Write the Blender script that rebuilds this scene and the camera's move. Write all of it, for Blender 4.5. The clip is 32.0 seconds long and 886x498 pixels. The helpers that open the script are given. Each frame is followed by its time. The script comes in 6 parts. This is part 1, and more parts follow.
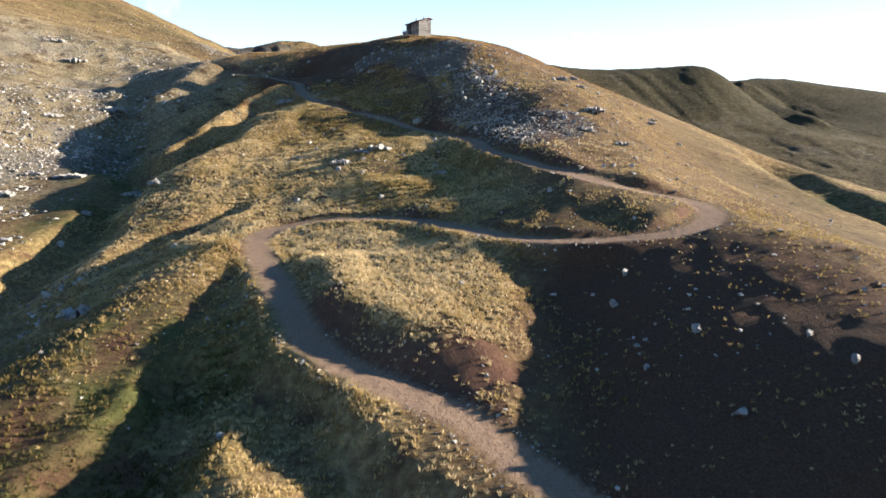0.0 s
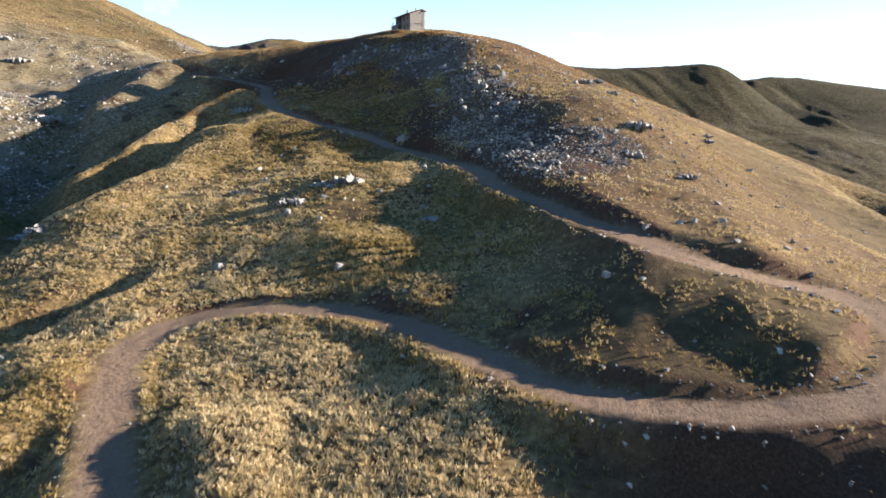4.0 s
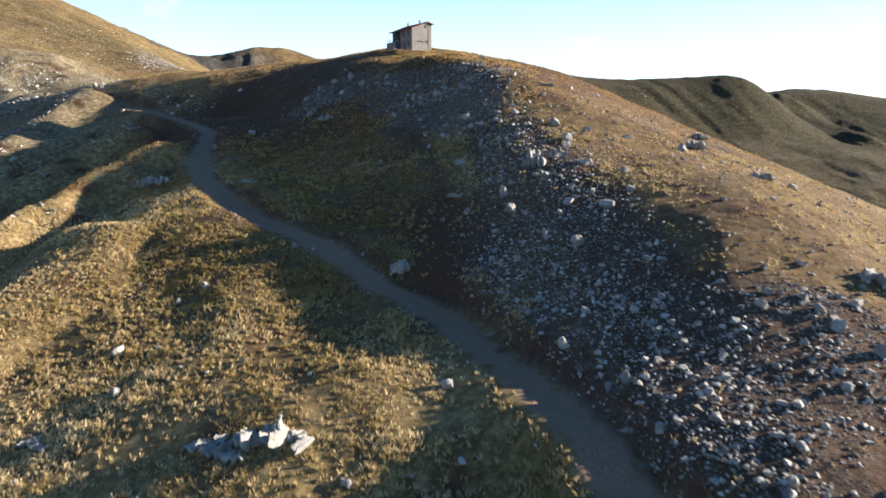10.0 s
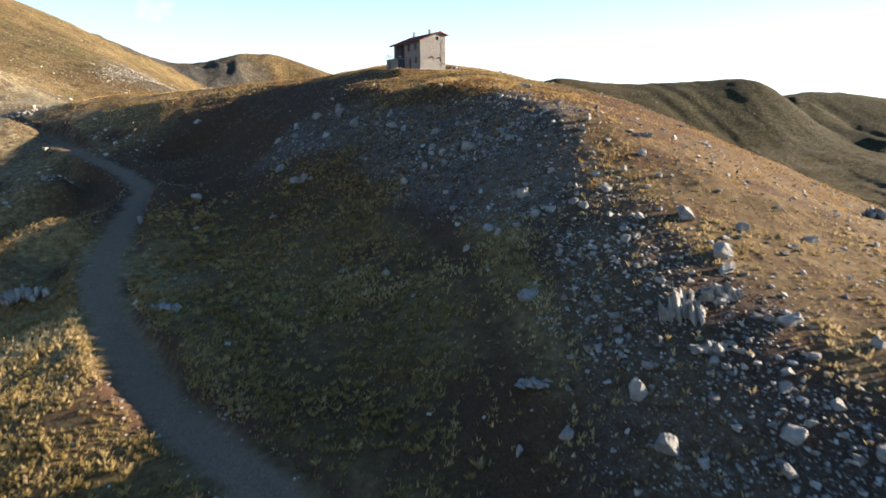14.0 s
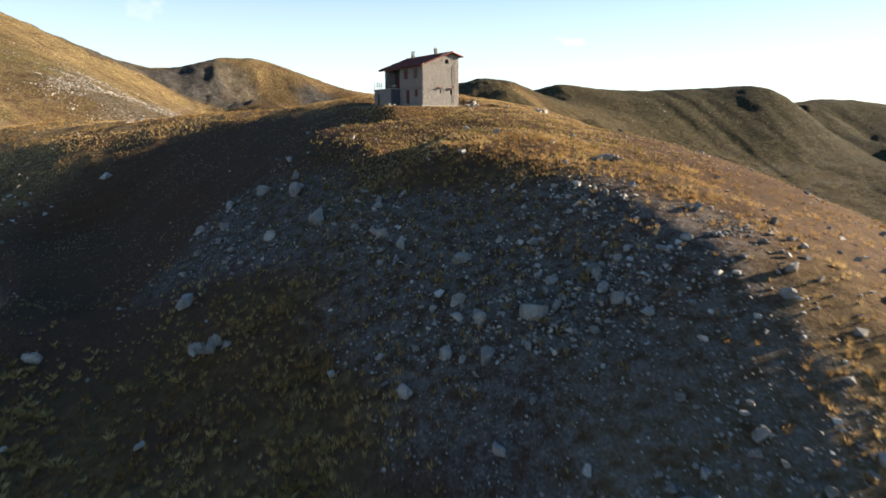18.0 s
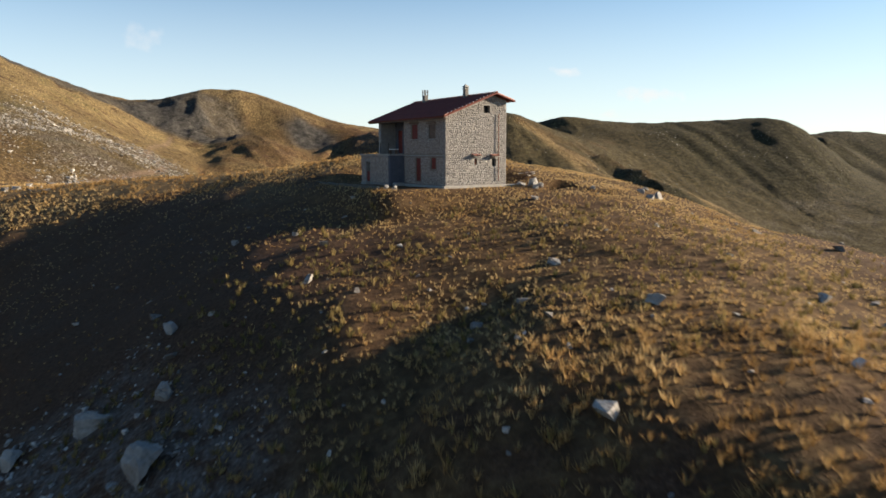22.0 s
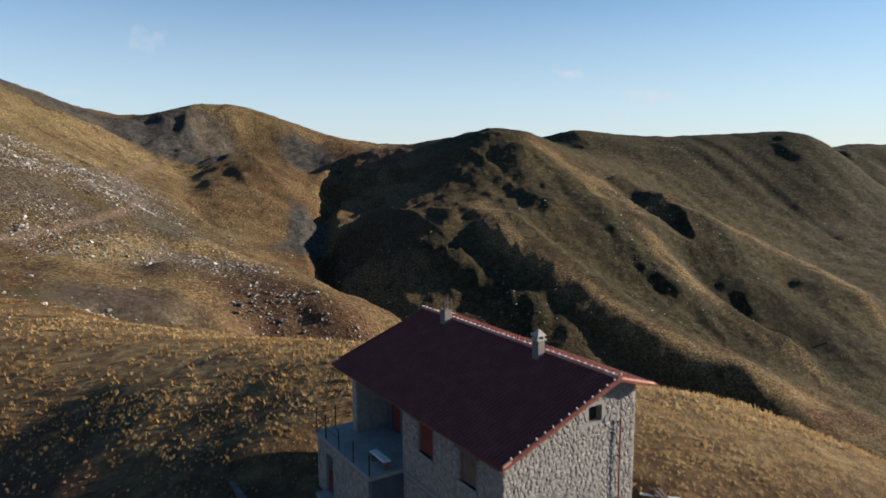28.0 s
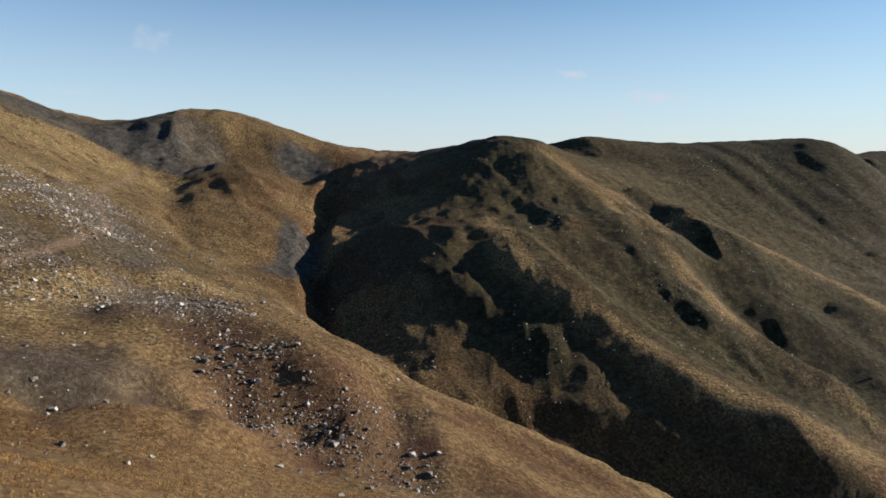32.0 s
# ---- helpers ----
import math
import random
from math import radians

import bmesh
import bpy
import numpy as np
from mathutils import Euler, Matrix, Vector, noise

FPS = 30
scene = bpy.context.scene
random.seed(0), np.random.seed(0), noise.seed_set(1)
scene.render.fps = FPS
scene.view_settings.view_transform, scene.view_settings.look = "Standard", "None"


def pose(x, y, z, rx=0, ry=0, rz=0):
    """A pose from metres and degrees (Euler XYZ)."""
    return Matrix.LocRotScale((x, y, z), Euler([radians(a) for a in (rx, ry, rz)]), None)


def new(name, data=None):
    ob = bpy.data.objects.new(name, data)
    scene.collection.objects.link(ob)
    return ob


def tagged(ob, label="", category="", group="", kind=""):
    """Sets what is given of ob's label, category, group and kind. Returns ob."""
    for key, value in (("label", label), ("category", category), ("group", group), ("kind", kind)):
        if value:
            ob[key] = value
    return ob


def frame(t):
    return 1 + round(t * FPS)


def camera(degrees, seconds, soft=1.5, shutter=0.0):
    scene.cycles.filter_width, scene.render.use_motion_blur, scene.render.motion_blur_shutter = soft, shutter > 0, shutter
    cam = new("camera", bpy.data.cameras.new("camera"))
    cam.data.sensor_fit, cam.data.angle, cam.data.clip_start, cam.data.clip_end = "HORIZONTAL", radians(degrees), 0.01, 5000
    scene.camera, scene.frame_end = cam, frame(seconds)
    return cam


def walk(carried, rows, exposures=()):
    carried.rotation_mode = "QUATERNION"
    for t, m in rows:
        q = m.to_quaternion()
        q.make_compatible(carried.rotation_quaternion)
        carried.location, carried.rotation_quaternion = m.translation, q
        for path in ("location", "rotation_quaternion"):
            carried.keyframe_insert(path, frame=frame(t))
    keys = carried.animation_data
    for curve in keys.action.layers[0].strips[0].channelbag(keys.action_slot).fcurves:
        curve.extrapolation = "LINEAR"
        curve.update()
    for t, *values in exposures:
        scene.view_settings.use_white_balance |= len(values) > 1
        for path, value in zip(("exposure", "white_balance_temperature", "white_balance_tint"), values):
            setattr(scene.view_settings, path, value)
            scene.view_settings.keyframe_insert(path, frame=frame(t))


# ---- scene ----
cam = camera(66.00, 32.0, soft=1.6, shutter=0.5)
# seconds, x, y, z, pitch from straight down, roll, heading
PATH = [
    (0.0, pose(0.00, -0.00, -0.00, 79.256, 0.044, -0.000)),
    (0.5, pose(0.14, 6.18, 0.24, 79.248, 0.068, -0.019)),
    (1.0, pose(0.27, 12.41, 0.57, 79.234, 0.091, -0.048)),
    (1.5, pose(0.39, 18.69, 0.95, 79.217, 0.114, -0.076)),
    (2.0, pose(0.49, 24.96, 1.32, 79.200, 0.130, -0.109)),
    (2.5, pose(0.58, 31.18, 1.80, 79.213, 0.138, -0.125)),
    (4.5, pose(1.51, 53.67, 5.02, 79.148, 0.181, -0.072)),
    (5.0, pose(1.61, 59.87, 6.10, 79.180, 0.186, -0.061)),
    (5.5, pose(1.71, 66.14, 7.10, 79.231, 0.182, -0.075)),
    (6.0, pose(1.81, 72.37, 8.14, 79.270, 0.173, -0.090)),
    (6.5, pose(1.85, 78.59, 9.19, 79.303, 0.160, -0.151)),
    (7.0, pose(1.78, 84.85, 10.34, 79.322, 0.129, -0.177)),
    (7.5, pose(1.55, 91.08, 11.44, 79.354, 0.077, -0.174)),
    (8.0, pose(1.15, 97.28, 12.68, 79.358, 0.016, -0.232)),
    (8.5, pose(0.48, 103.46, 13.93, 79.339, -0.033, -0.259)),
    (9.0, pose(-0.42, 109.62, 15.14, 79.369, -0.056, -0.281)),
    (9.5, pose(-1.51, 115.78, 16.32, 79.416, -0.050, -0.238)),
    (10.0, pose(-2.68, 121.94, 17.54, 79.453, -0.029, -0.181)),
    (10.5, pose(-3.81, 128.14, 18.71, 79.482, -0.010, -0.087)),
    (11.0, pose(-4.80, 134.41, 19.85, 79.487, 0.019, -0.049)),
    (11.5, pose(-5.61, 140.74, 20.95, 79.501, 0.075, -0.082)),
    (12.0, pose(-6.26, 147.05, 22.01, 79.510, 0.165, -0.210)),
    (12.5, pose(-6.78, 153.31, 23.10, 79.515, 0.262, -0.313)),
    (13.0, pose(-7.18, 159.53, 24.15, 79.526, 0.320, -0.429)),
    (13.5, pose(-7.52, 165.75, 25.26, 79.546, 0.370, -0.574)),
    (14.0, pose(-7.84, 172.00, 26.34, 79.547, 0.441, -0.622)),
    (14.5, pose(-8.13, 178.25, 27.50, 79.573, 0.500, -0.712)),
    (16.5, pose(-8.82, 202.73, 32.51, 79.437, 0.214, -1.134)),
    (17.0, pose(-9.31, 208.90, 33.55, 79.488, 0.230, -1.205)),
    (17.5, pose(-9.87, 215.06, 34.56, 79.549, 0.235, -1.263)),
    (18.0, pose(-10.45, 221.21, 35.59, 79.552, 0.223, -1.311)),
    (18.5, pose(-10.99, 227.35, 36.66, 79.806, 0.194, -1.346)),
    (19.0, pose(-11.47, 233.41, 37.70, 81.196, 0.177, -1.425)),
    (19.5, pose(-11.88, 239.38, 38.64, 81.896, 0.176, -1.470)),
    (20.0, pose(-12.19, 245.35, 39.59, 81.882, 0.202, -1.518)),
    (20.5, pose(-12.45, 251.34, 40.53, 81.903, 0.246, -1.562)),
    (21.0, pose(-12.69, 257.33, 41.17, 81.906, 0.272, -1.592)),
    (21.5, pose(-12.88, 263.36, 41.29, 81.893, 0.279, -1.631)),
    (22.0, pose(-13.04, 269.41, 41.33, 81.896, 0.284, -1.673)),
    (22.5, pose(-13.19, 275.26, 41.99, 81.896, 0.275, -1.729)),
    (23.0, pose(-13.28, 280.76, 43.42, 81.927, 0.276, -1.791)),
    (23.5, pose(-13.34, 285.72, 44.89, 81.965, 0.291, -1.836)),
    (24.0, pose(-13.39, 289.98, 46.29, 81.977, 0.328, -1.869)),
    (24.5, pose(-13.44, 293.42, 47.61, 81.987, 0.376, -1.956)),
    (25.0, pose(-13.46, 295.90, 48.90, 82.002, 0.419, -1.949)),
    (25.5, pose(-13.44, 297.49, 50.09, 82.024, 0.436, -1.852)),
    (26.0, pose(-13.41, 298.55, 51.26, 82.044, 0.426, -1.761)),
    (26.5, pose(-13.41, 299.59, 52.44, 82.031, 0.405, -1.677)),
    (28.5, pose(-13.79, 310.02, 55.91, 82.048, 0.186, -1.359)),
    (29.0, pose(-13.80, 314.04, 57.09, 82.063, 0.145, -1.297)),
    (29.5, pose(-13.78, 318.30, 58.26, 82.067, 0.114, -1.247)),
    (30.0, pose(-13.74, 322.82, 59.30, 82.063, 0.099, -1.208)),
    (30.5, pose(-13.67, 327.54, 60.21, 82.048, 0.093, -1.185)),
    (31.0, pose(-13.61, 332.39, 60.90, 82.049, 0.076, -1.166)),
    (31.5, pose(-13.54, 337.32, 61.34, 82.070, 0.058, -1.153)),
    (32.0, pose(-13.48, 342.28, 61.61, 82.051, 0.053, -1.163)),
]
walk(cam, PATH, exposures=((0.0, 2.27, 6250, 10), (9.0, 2.18, 6150, 10), (13.0, 2.24, 6500, 10), (17.0, 2.05, 6950, 10), (19.0, 1.85, 7000, 10), (22.0, 1.6, 6900, 10), (24.0, 1.45, 6450, 10), (26.0, 1.3, 6200, 10), (32.0, 1.14, 6050, 10)))

# ---- world and sun ----
SUN_AZIMUTH, SUN_HEIGHT = radians(8.5), radians(15.0)
world = bpy.data.worlds.new("sky")
scene.world = world
world.use_nodes = True
wn, wl = world.node_tree.nodes, world.node_tree.links
sky = wn.new("ShaderNodeTexSky")
sky.sky_type, sky.sun_disc = "NISHITA", False
sky.sun_elevation, sky.sun_rotation = SUN_HEIGHT, radians(90) - SUN_AZIMUTH
sky.altitude, sky.air_density, sky.dust_density, sky.ozone_density = 1800, 1.0, 0.3, 1.3
wn["Background"].inputs["Strength"].default_value = 0.05
# thin pale haze low over the horizon
pale_sky, haze, ray_up, low = wn.new("ShaderNodeHueSaturation"), wn.new("ShaderNodeMix"), wn.new("ShaderNodeSeparateXYZ"), wn.new("ShaderNodeMapRange")
wl.new(wn.new("ShaderNodeTexCoord").outputs["Generated"], ray_up.inputs[0])
wl.new(ray_up.outputs["Z"], low.inputs[0])
low.interpolation_type = "SMOOTHSTEP"
low.inputs[1].default_value, low.inputs[2].default_value, low.inputs[3].default_value, low.inputs[4].default_value = -0.02, 0.32, 0.75, 0.05
wl.new(sky.outputs[0], pale_sky.inputs["Color"])
pale_sky.inputs["Saturation"].default_value, pale_sky.inputs["Value"].default_value = 1.32, 1.2
haze.data_type = "RGBA"
wl.new(low.outputs[0], haze.inputs[0])
wl.new(pale_sky.outputs[0], haze.inputs[6])
haze.inputs[7].default_value = (5.6, 6.4, 7.1, 1)
# a few faint wisps of cloud
sky_colour = haze.outputs[2]
wisp_noise = wn.new("ShaderNodeTexNoise")
wisp_noise.inputs["Scale"].default_value, wisp_noise.inputs["Detail"].default_value = 55, 6
for way, wide, tall, thick in (((-0.358, 0.922, 0.147), 0.034, 0.020, 0.4), ((0.314, 0.947, 0.075), 0.055, 0.011, 0.85), ((0.202, 0.973, 0.110), 0.026, 0.008, 0.7), ((-0.449, 0.890, 0.079), 0.040, 0.008, 0.35), ((0.257, 0.965, 0.050), 0.034, 0.008, 0.6)):
    off, squeeze, far_off, edge, veil = wn.new("ShaderNodeVectorMath"), wn.new("ShaderNodeVectorMath"), wn.new("ShaderNodeVectorMath"), wn.new("ShaderNodeMath"), wn.new("ShaderNodeMapRange")
    off.operation, squeeze.operation, far_off.operation, edge.operation = "SUBTRACT", "MULTIPLY", "LENGTH", "MULTIPLY_ADD"
    wl.new(ray_up.inputs[0].links[0].from_socket, off.inputs[0])
    off.inputs[1].default_value = way
    wl.new(off.outputs[0], squeeze.inputs[0])
    squeeze.inputs[1].default_value = (1 / wide, 1 / wide, 1 / tall)
    wl.new(squeeze.outputs[0], far_off.inputs[0])
    wl.new(wisp_noise.outputs[0], edge.inputs[0])
    edge.inputs[1].default_value = 2.6
    wl.new(far_off.outputs["Value"], edge.inputs[2])
    wl.new(edge.outputs[0], veil.inputs[0])
    veil.inputs[1].default_value, veil.inputs[2].default_value, veil.inputs[3].default_value, veil.inputs[4].default_value = 1.0, 2.1, thick, 0.0
    cloud = wn.new("ShaderNodeMix")
    cloud.data_type = "RGBA"
    wl.new(veil.outputs[0], cloud.inputs[0])
    wl.new(sky_colour, cloud.inputs[6])
    cloud.inputs[7].default_value = (6.3, 6.3, 6.5, 1)
    sky_colour = cloud.outputs[2]
wl.new(sky_colour, wn["Background"].inputs["Color"])
sun = new("sun", bpy.data.lights.new("sun", "SUN"))
sun.data.energy, sun.data.angle, sun.data.color = 5.0, radians(0.53), (1.0, 0.845, 0.65)
sun.rotation_euler = Vector((-math.cos(SUN_AZIMUTH) * math.cos(SUN_HEIGHT), -math.sin(SUN_AZIMUTH) * math.cos(SUN_HEIGHT), -math.sin(SUN_HEIGHT))).to_track_quat("-Z", "Y").to_euler()

# ---- small helpers ----
def part(name, bm, material, parent=None, label=""):
    me = bpy.data.meshes.new(name)
    bm.to_mesh(me)
    bm.free()
    me.materials.append(material)
    ob = new(name, me)
    if parent:
        ob.parent = parent
    if label:
        ob["label"] = label
    return ob


def box(bm, x0, x1, y0, y1, z0, z1):
    v = [bm.verts.new((x, y, z)) for z in (z0, z1) for x, y in ((x0, y0), (x1, y0), (x1, y1), (x0, y1))]
    for f in ((3, 2, 1, 0), (4, 5, 6, 7), (0, 1, 5, 4), (1, 2, 6, 5), (2, 3, 7, 6), (3, 0, 4, 7)):
        bm.faces.new([v[i] for i in f])
    return v


def boxed(name, dims, material, parent=None, bevel=0.0, label=""):
    bm = bmesh.new()
    box(bm, *dims)
    if bevel:
        bmesh.ops.bevel(bm, geom=list(bm.edges), offset=bevel, segments=1, affect="EDGES")
    return part(name, bm, material, parent, label)


def mesh_from(name, verts, faces, material, smooth=False):
    """verts: n x 3 array; faces: m x 3 or m x 4 array."""
    verts, faces = np.asarray(verts, np.float32), np.asarray(faces, np.int32)
    me = bpy.data.meshes.new(name)
    me.vertices.add(len(verts))
    me.vertices.foreach_set("co", verts.ravel())
    k = faces.shape[1]
    me.loops.add(faces.size)
    me.loops.foreach_set("vertex_index", faces.ravel())
    me.polygons.add(len(faces))
    me.polygons.foreach_set("loop_start", np.arange(len(faces), dtype=np.int32) * k)
    me.polygons.foreach_set("use_smooth", np.full(len(faces), smooth))
    me.update(calc_edges=True)
    me.materials.append(material)
    return me


# ---- the lie of the land ----
# cross-sections of the hill: distance along the valley, then heights at the stations across it
STATIONS = (-175, -130, -100, -75, -55, -38, -22, -6, 10, 26, 42, 65, 100, 145, 220)
LOWER_SLOPE = (
    (0, (-23, -30.5, -34, -35.5, -36.5, -36.5, -36.5, -36.5, -36.5, -36.5, -36.5, -38, -43.5, -53, -66.5)),
    (32, (-20.5, -30, -34.5, -36.5, -36, -34.5, -32.5, -31, -30.5, -28.7, -24, -26.1, -38.5, -48.5, -62)),
    (60, (-18, -28.5, -32.5, -34.5, -33.5, -31, -28.2, -26.1, -25.9, -22.5, -18, -22.9, -35, -45, -57.5)),
    (86, (-15.5, -26.5, -30.5, -31.2, -29.4, -26.4, -23.5, -21, -20.1, -17.6, -13.8, -19.8, -31, -40.5, -53.5)),
    (108, (-13.5, -24.5, -27.7, -27.4, -25.3, -23, -21.3, -19.6, -15.2, -12, -14.5, -19.4, -27.8, -36.5, -50)),
    (130, (-12, -22.9, -25.1, -24.4, -22.2, -19.5, -18, -15.8, -11.8, -8.7, -10.8, -17.5, -25.6, -32, -46.5)),
)
MIDDLE_SLOPE = (
    (152, (-10.5, -21.9, -23.1, -20.4, -17.1, -16.4, -14.8, -12.5, -9, -6.2, -7.3, -15.1, -23.2, -28.5, -44)),
    (176, (-8.5, -19, -20, -16.1, -11, -10, -8.2, -6.9, -3.5, -0.5, -1.4, -11.2, -19.1, -25, -42)),
    (202, (-5.9, -14.9, -15, -11.4, -6.9, -4.4, -3.6, -1.2, 4.7, 8.3, 6.2, -3.1, -14.4, -24, -41.5)),
    (230, (-2.9, -12.2, -11, -4.3, 1, 4.3, 4, 8, 13.9, 15.3, 11.6, 3.6, -9.7, -23.5, -41.5)),
    (258, (0.5, -10.8, -6.8, 2.7, 7.4, 9.3, 13.3, 18.9, 24.2, 21.9, 15.8, 8.7, -5.5, -22, -42.5)),
    (284, (5.6, -2.2, 1.8, 7.5, 15, 17.5, 24.5, 28.9, 30.6, 27.9, 21.6, 11.9, -2.5, -20.5, -43)),
)
UPPER_SLOPE = (
    (308, (9.3, 7.5, 10.9, 14.6, 20.1, 25.5, 32.3, 34.7, 34.4, 30.7, 24.5, 14.3, -1.5, -20, -44.5)),
    (330, (12.3, 13, 18.3, 21.4, 26.4, 32.5, 36.6, 38.1, 36.7, 31.5, 25, 14.5, -1.5, -20.5, -46)),
    (352, (16.1, 22.6, 26.6, 32.5, 35.4, 38, 40.9, 40.5, 36.5, 29.5, 22, 11.5, -3.5, -22.5, -48)),
    (380, (22.8, 30.2, 35, 36, 36.7, 35.7, 33, 28.6, 24.5, 19, 12.5, 3, -10.5, -28, -51.5)),
    (412, (33.6, 32.1, 33.3, 31.7, 26.7, 20.1, 14.3, 10.5, 7, 3, -2, -9.5, -21, -35, -56)),
    (450, (43.8, 28.2, 21.3, 14.8, 9.1, 3.7, -0.1, -3, -6.5, -10.5, -14.5, -22, -32, -44, -61.5)),
)

# crests and stream beds of the valley behind the hill, and of the mountains round it
SPURS = (
    (9, 680, 11.5), (24, 657, 1.7), (48, 638, -7.6), (67, 612, -20.4), (85, 596, -28.8), (161, 586, -53.7), (215, 763, -15.2), (61, 700, 20.2), (81, 681, 9),
    (104, 672, -5), (128, 659, -24.7), (142, 626, -41), (164, 616, -49.2), (127, 722, 10.9), (159, 726, -1.4), (193, 721, -18.4), (222, 712, -31.2), (236, 704, -38.9),
)
BEDS = (
    (15, 612, -20.4), (38, 605, -23.3), (59, 590, -31.6), (-8, 610, -18.4), (80, 570, -45), (106, 705, 9.7), (128, 688, -11.1), (148, 665, -30.7), (174, 641, -45.1),
    (-77, 830, 50), (-82, 804, 40), (-76, 749, 18.8), (-72, 693, 1.6), (-65, 646, -8.2), (-51, 618, -13.3), (-30, 580, -17.5), (-6, 571, -24.4), (20, 572, -35.8),
    (50, 568, -45), (70, 557, -51), (-175, 804, 57.1), (-181, 778, 47.9), (-144, 693, 32.1), (-106, 649, 11.1), (-81, 628, 1.2),
)
LEFT_BANK = (
    (-157, 849, 67.9), (-138, 806, 54.4), (-88, 716, 16.3), (-75, 664, 3.1), (-122, 516, 23), (-114, 538, 19.6), (-100, 566, 14.1), (-84, 587, 8), (-64, 591, 1.1),
    (-41, 576, -5.9), (-21, 557, -10.4), (3, 557, -22.8), (31, 555, -35.2), (54, 540, -41), (-96, 490, 17.6), (-82, 485, 14.3), (-91, 463, 19.3), (-80, 469, 15.3),
    (-67, 476, 10.7),
)
SKYLINE = (
    (-352, 900, 112), (-315, 880, 99), (-242, 850, 82), (-188, 835, 82), (-161, 850, 77), (-125, 870, 74), (-83, 880, 65), (-67, 890, 58),
    (-50, 980, 63), (7, 960, 62), (53, 815, 69), (138, 1000, 75), (215, 1000, 67), (281, 1000, 67), (374, 1000, 72), (404, 1003, 58), (471, 1120, 61), (560, 1130, 62),
)
OUTER = (
    (-299, 640, 105), (-282, 710, 98.3), (-270, 560, 82), (-240, 450, 56.4), (-400, 700, 150), (-500, 300, 110), (-350, 150, 40), (-300, 0, 5), (-350, 1050, 60),
    (-180, 1050, 40), (0, 1150, 10), (138, 1200, 10), (380, 1200, 10), (560, 1350, -0), (265, 768, -34.1), (240, 913, 24.7), (-203, 785, 56.4), (300, 600, -75),
    (500, 400, -110), (450, 100, -110), (0, -100, -50), (-200, -200, -30), (250, -200, -90), (0, -500, -80), (0, 1800, -60), (1200, 1500, 20), (1500, 0, -120),
    (-900, 900, 160), (-1200, -300, 60), (-155, 555, 44.8), (-155, 610, 40.3), (-190, 500, 47.1), (150, 480, -62), (230, 540, -72), (100, 560, -53.5), (10, 700, 25.1),
    (-20, 660, 3.6),
)
# the far slopes: bank of the stream, spurs behind it, the long wall and the grey valley head
VALLEY_FLANK = (
    (-178, 446, 45.7), (-159, 571, 46.1), (-152, 541, 41.2), (-137, 535, 28.6), (-134, 562, 33.8), (-121, 548, 30.4), (-111, 558, 19.3), (-110, 504, 20.9), (-105, 487, 18.7),
    (-99, 575, 20.6), (-92, 493, 15.8), (-86, 467, 12.4), (-84, 517, 16), (-80, 502, 8.6), (-77, 561, 12.6), (-66, 493, 2.8), (-66, 506, 5.9), (-63, 448, 12.9),
    (-52, 491, -0.9), (-52, 514, 10.1), (-44, 434, 11.2), (-43, 510, 7.9), (-40, 485, -8.5), (-32, 506, -2.4), (-30, 595, -15.8), (-19, 489, -7.6), (-14, 545, -14.6),
    (-9, 597, -26), (-6, 484, -13.9), (2, 520, -15.4), (6, 497, -16), (17, 495, -19.4), (40, 517, -30.9), (50, 583, -33.3),
)
FAR_SPURS = (
    (-75, 670, -1.6), (-54, 637, -18.3), (-27, 604, -23.7), (-4, 679, 16.1), (5, 609, -23.4), (17, 636, -11.1), (19, 714, 21.2), (26, 654, 2.2), (37, 620, -12.8),
    (43, 600, -27.6), (68, 623, -14), (86, 599, -27.5), (92, 757, 20.8), (97, 662, -6.6), (105, 704, 6.1), (110, 587, -38.2), (123, 655, -21.9), (125, 577, -40.2),
    (126, 980, 61.2), (146, 663, -35.2), (153, 751, 6.6), (161, 707, -6.5), (180, 717, -9.6), (183, 681, -28.7), (193, 653, -45.3),
)
RIGHT_WALL = (
    (149, 897, 46.2), (153, 988, 68.1), (168, 954, 54.7), (185, 888, 32.1), (188, 931, 44.8), (190, 957, 56), (194, 859, 16.8), (207, 910, 35.5), (235, 870, 10.3),
    (240, 931, 45.2), (258, 805, -22.1), (260, 965, 55.6), (273, 920, 28.1), (279, 849, -5.5), (289, 906, 14), (302, 990, 61.5), (303, 826, -20.1), (308, 836, -14.6),
    (311, 853, -19.3), (318, 944, 40.2), (320, 908, 19.5), (323, 957, 38.4), (327, 965, 50.3), (336, 846, -10.2), (340, 907, 21.5), (343, 968, 54.3), (358, 905, 20.7),
    (359, 873, -5.7), (362, 894, -1.5), (375, 870, -12.4), (378, 924, 25.1), (382, 815, -31), (387, 931, 22.7), (422, 919, -1.2), (424, 1034, 49.6), (434, 842, -11.3),
    (484, 1012, 11.5), (490, 1068, 49.8), (493, 1010, 11.5),
)
GREY_HEAD = (
    (-233, 775, 73.6), (-216, 787, 62.4), (-188, 827, 78.6), (-185, 779, 46), (-167, 840, 66.7), (-147, 768, 41.1), (-140, 695, 24.3), (-131, 772, 49.4), (-127, 730, 33.6),
    (-118, 708, 26.8), (-103, 877, 64.8), (-98, 699, 8.5), (-94, 828, 38.3), (-78, 819, 48.4), (-77, 764, 16.8), (-69, 823, 46.7),
)
CONTROL = [(x, y, z) for rows in (LOWER_SLOPE, MIDDLE_SLOPE, UPPER_SLOPE) for y, hs in rows for x, z in zip(STATIONS, hs)]
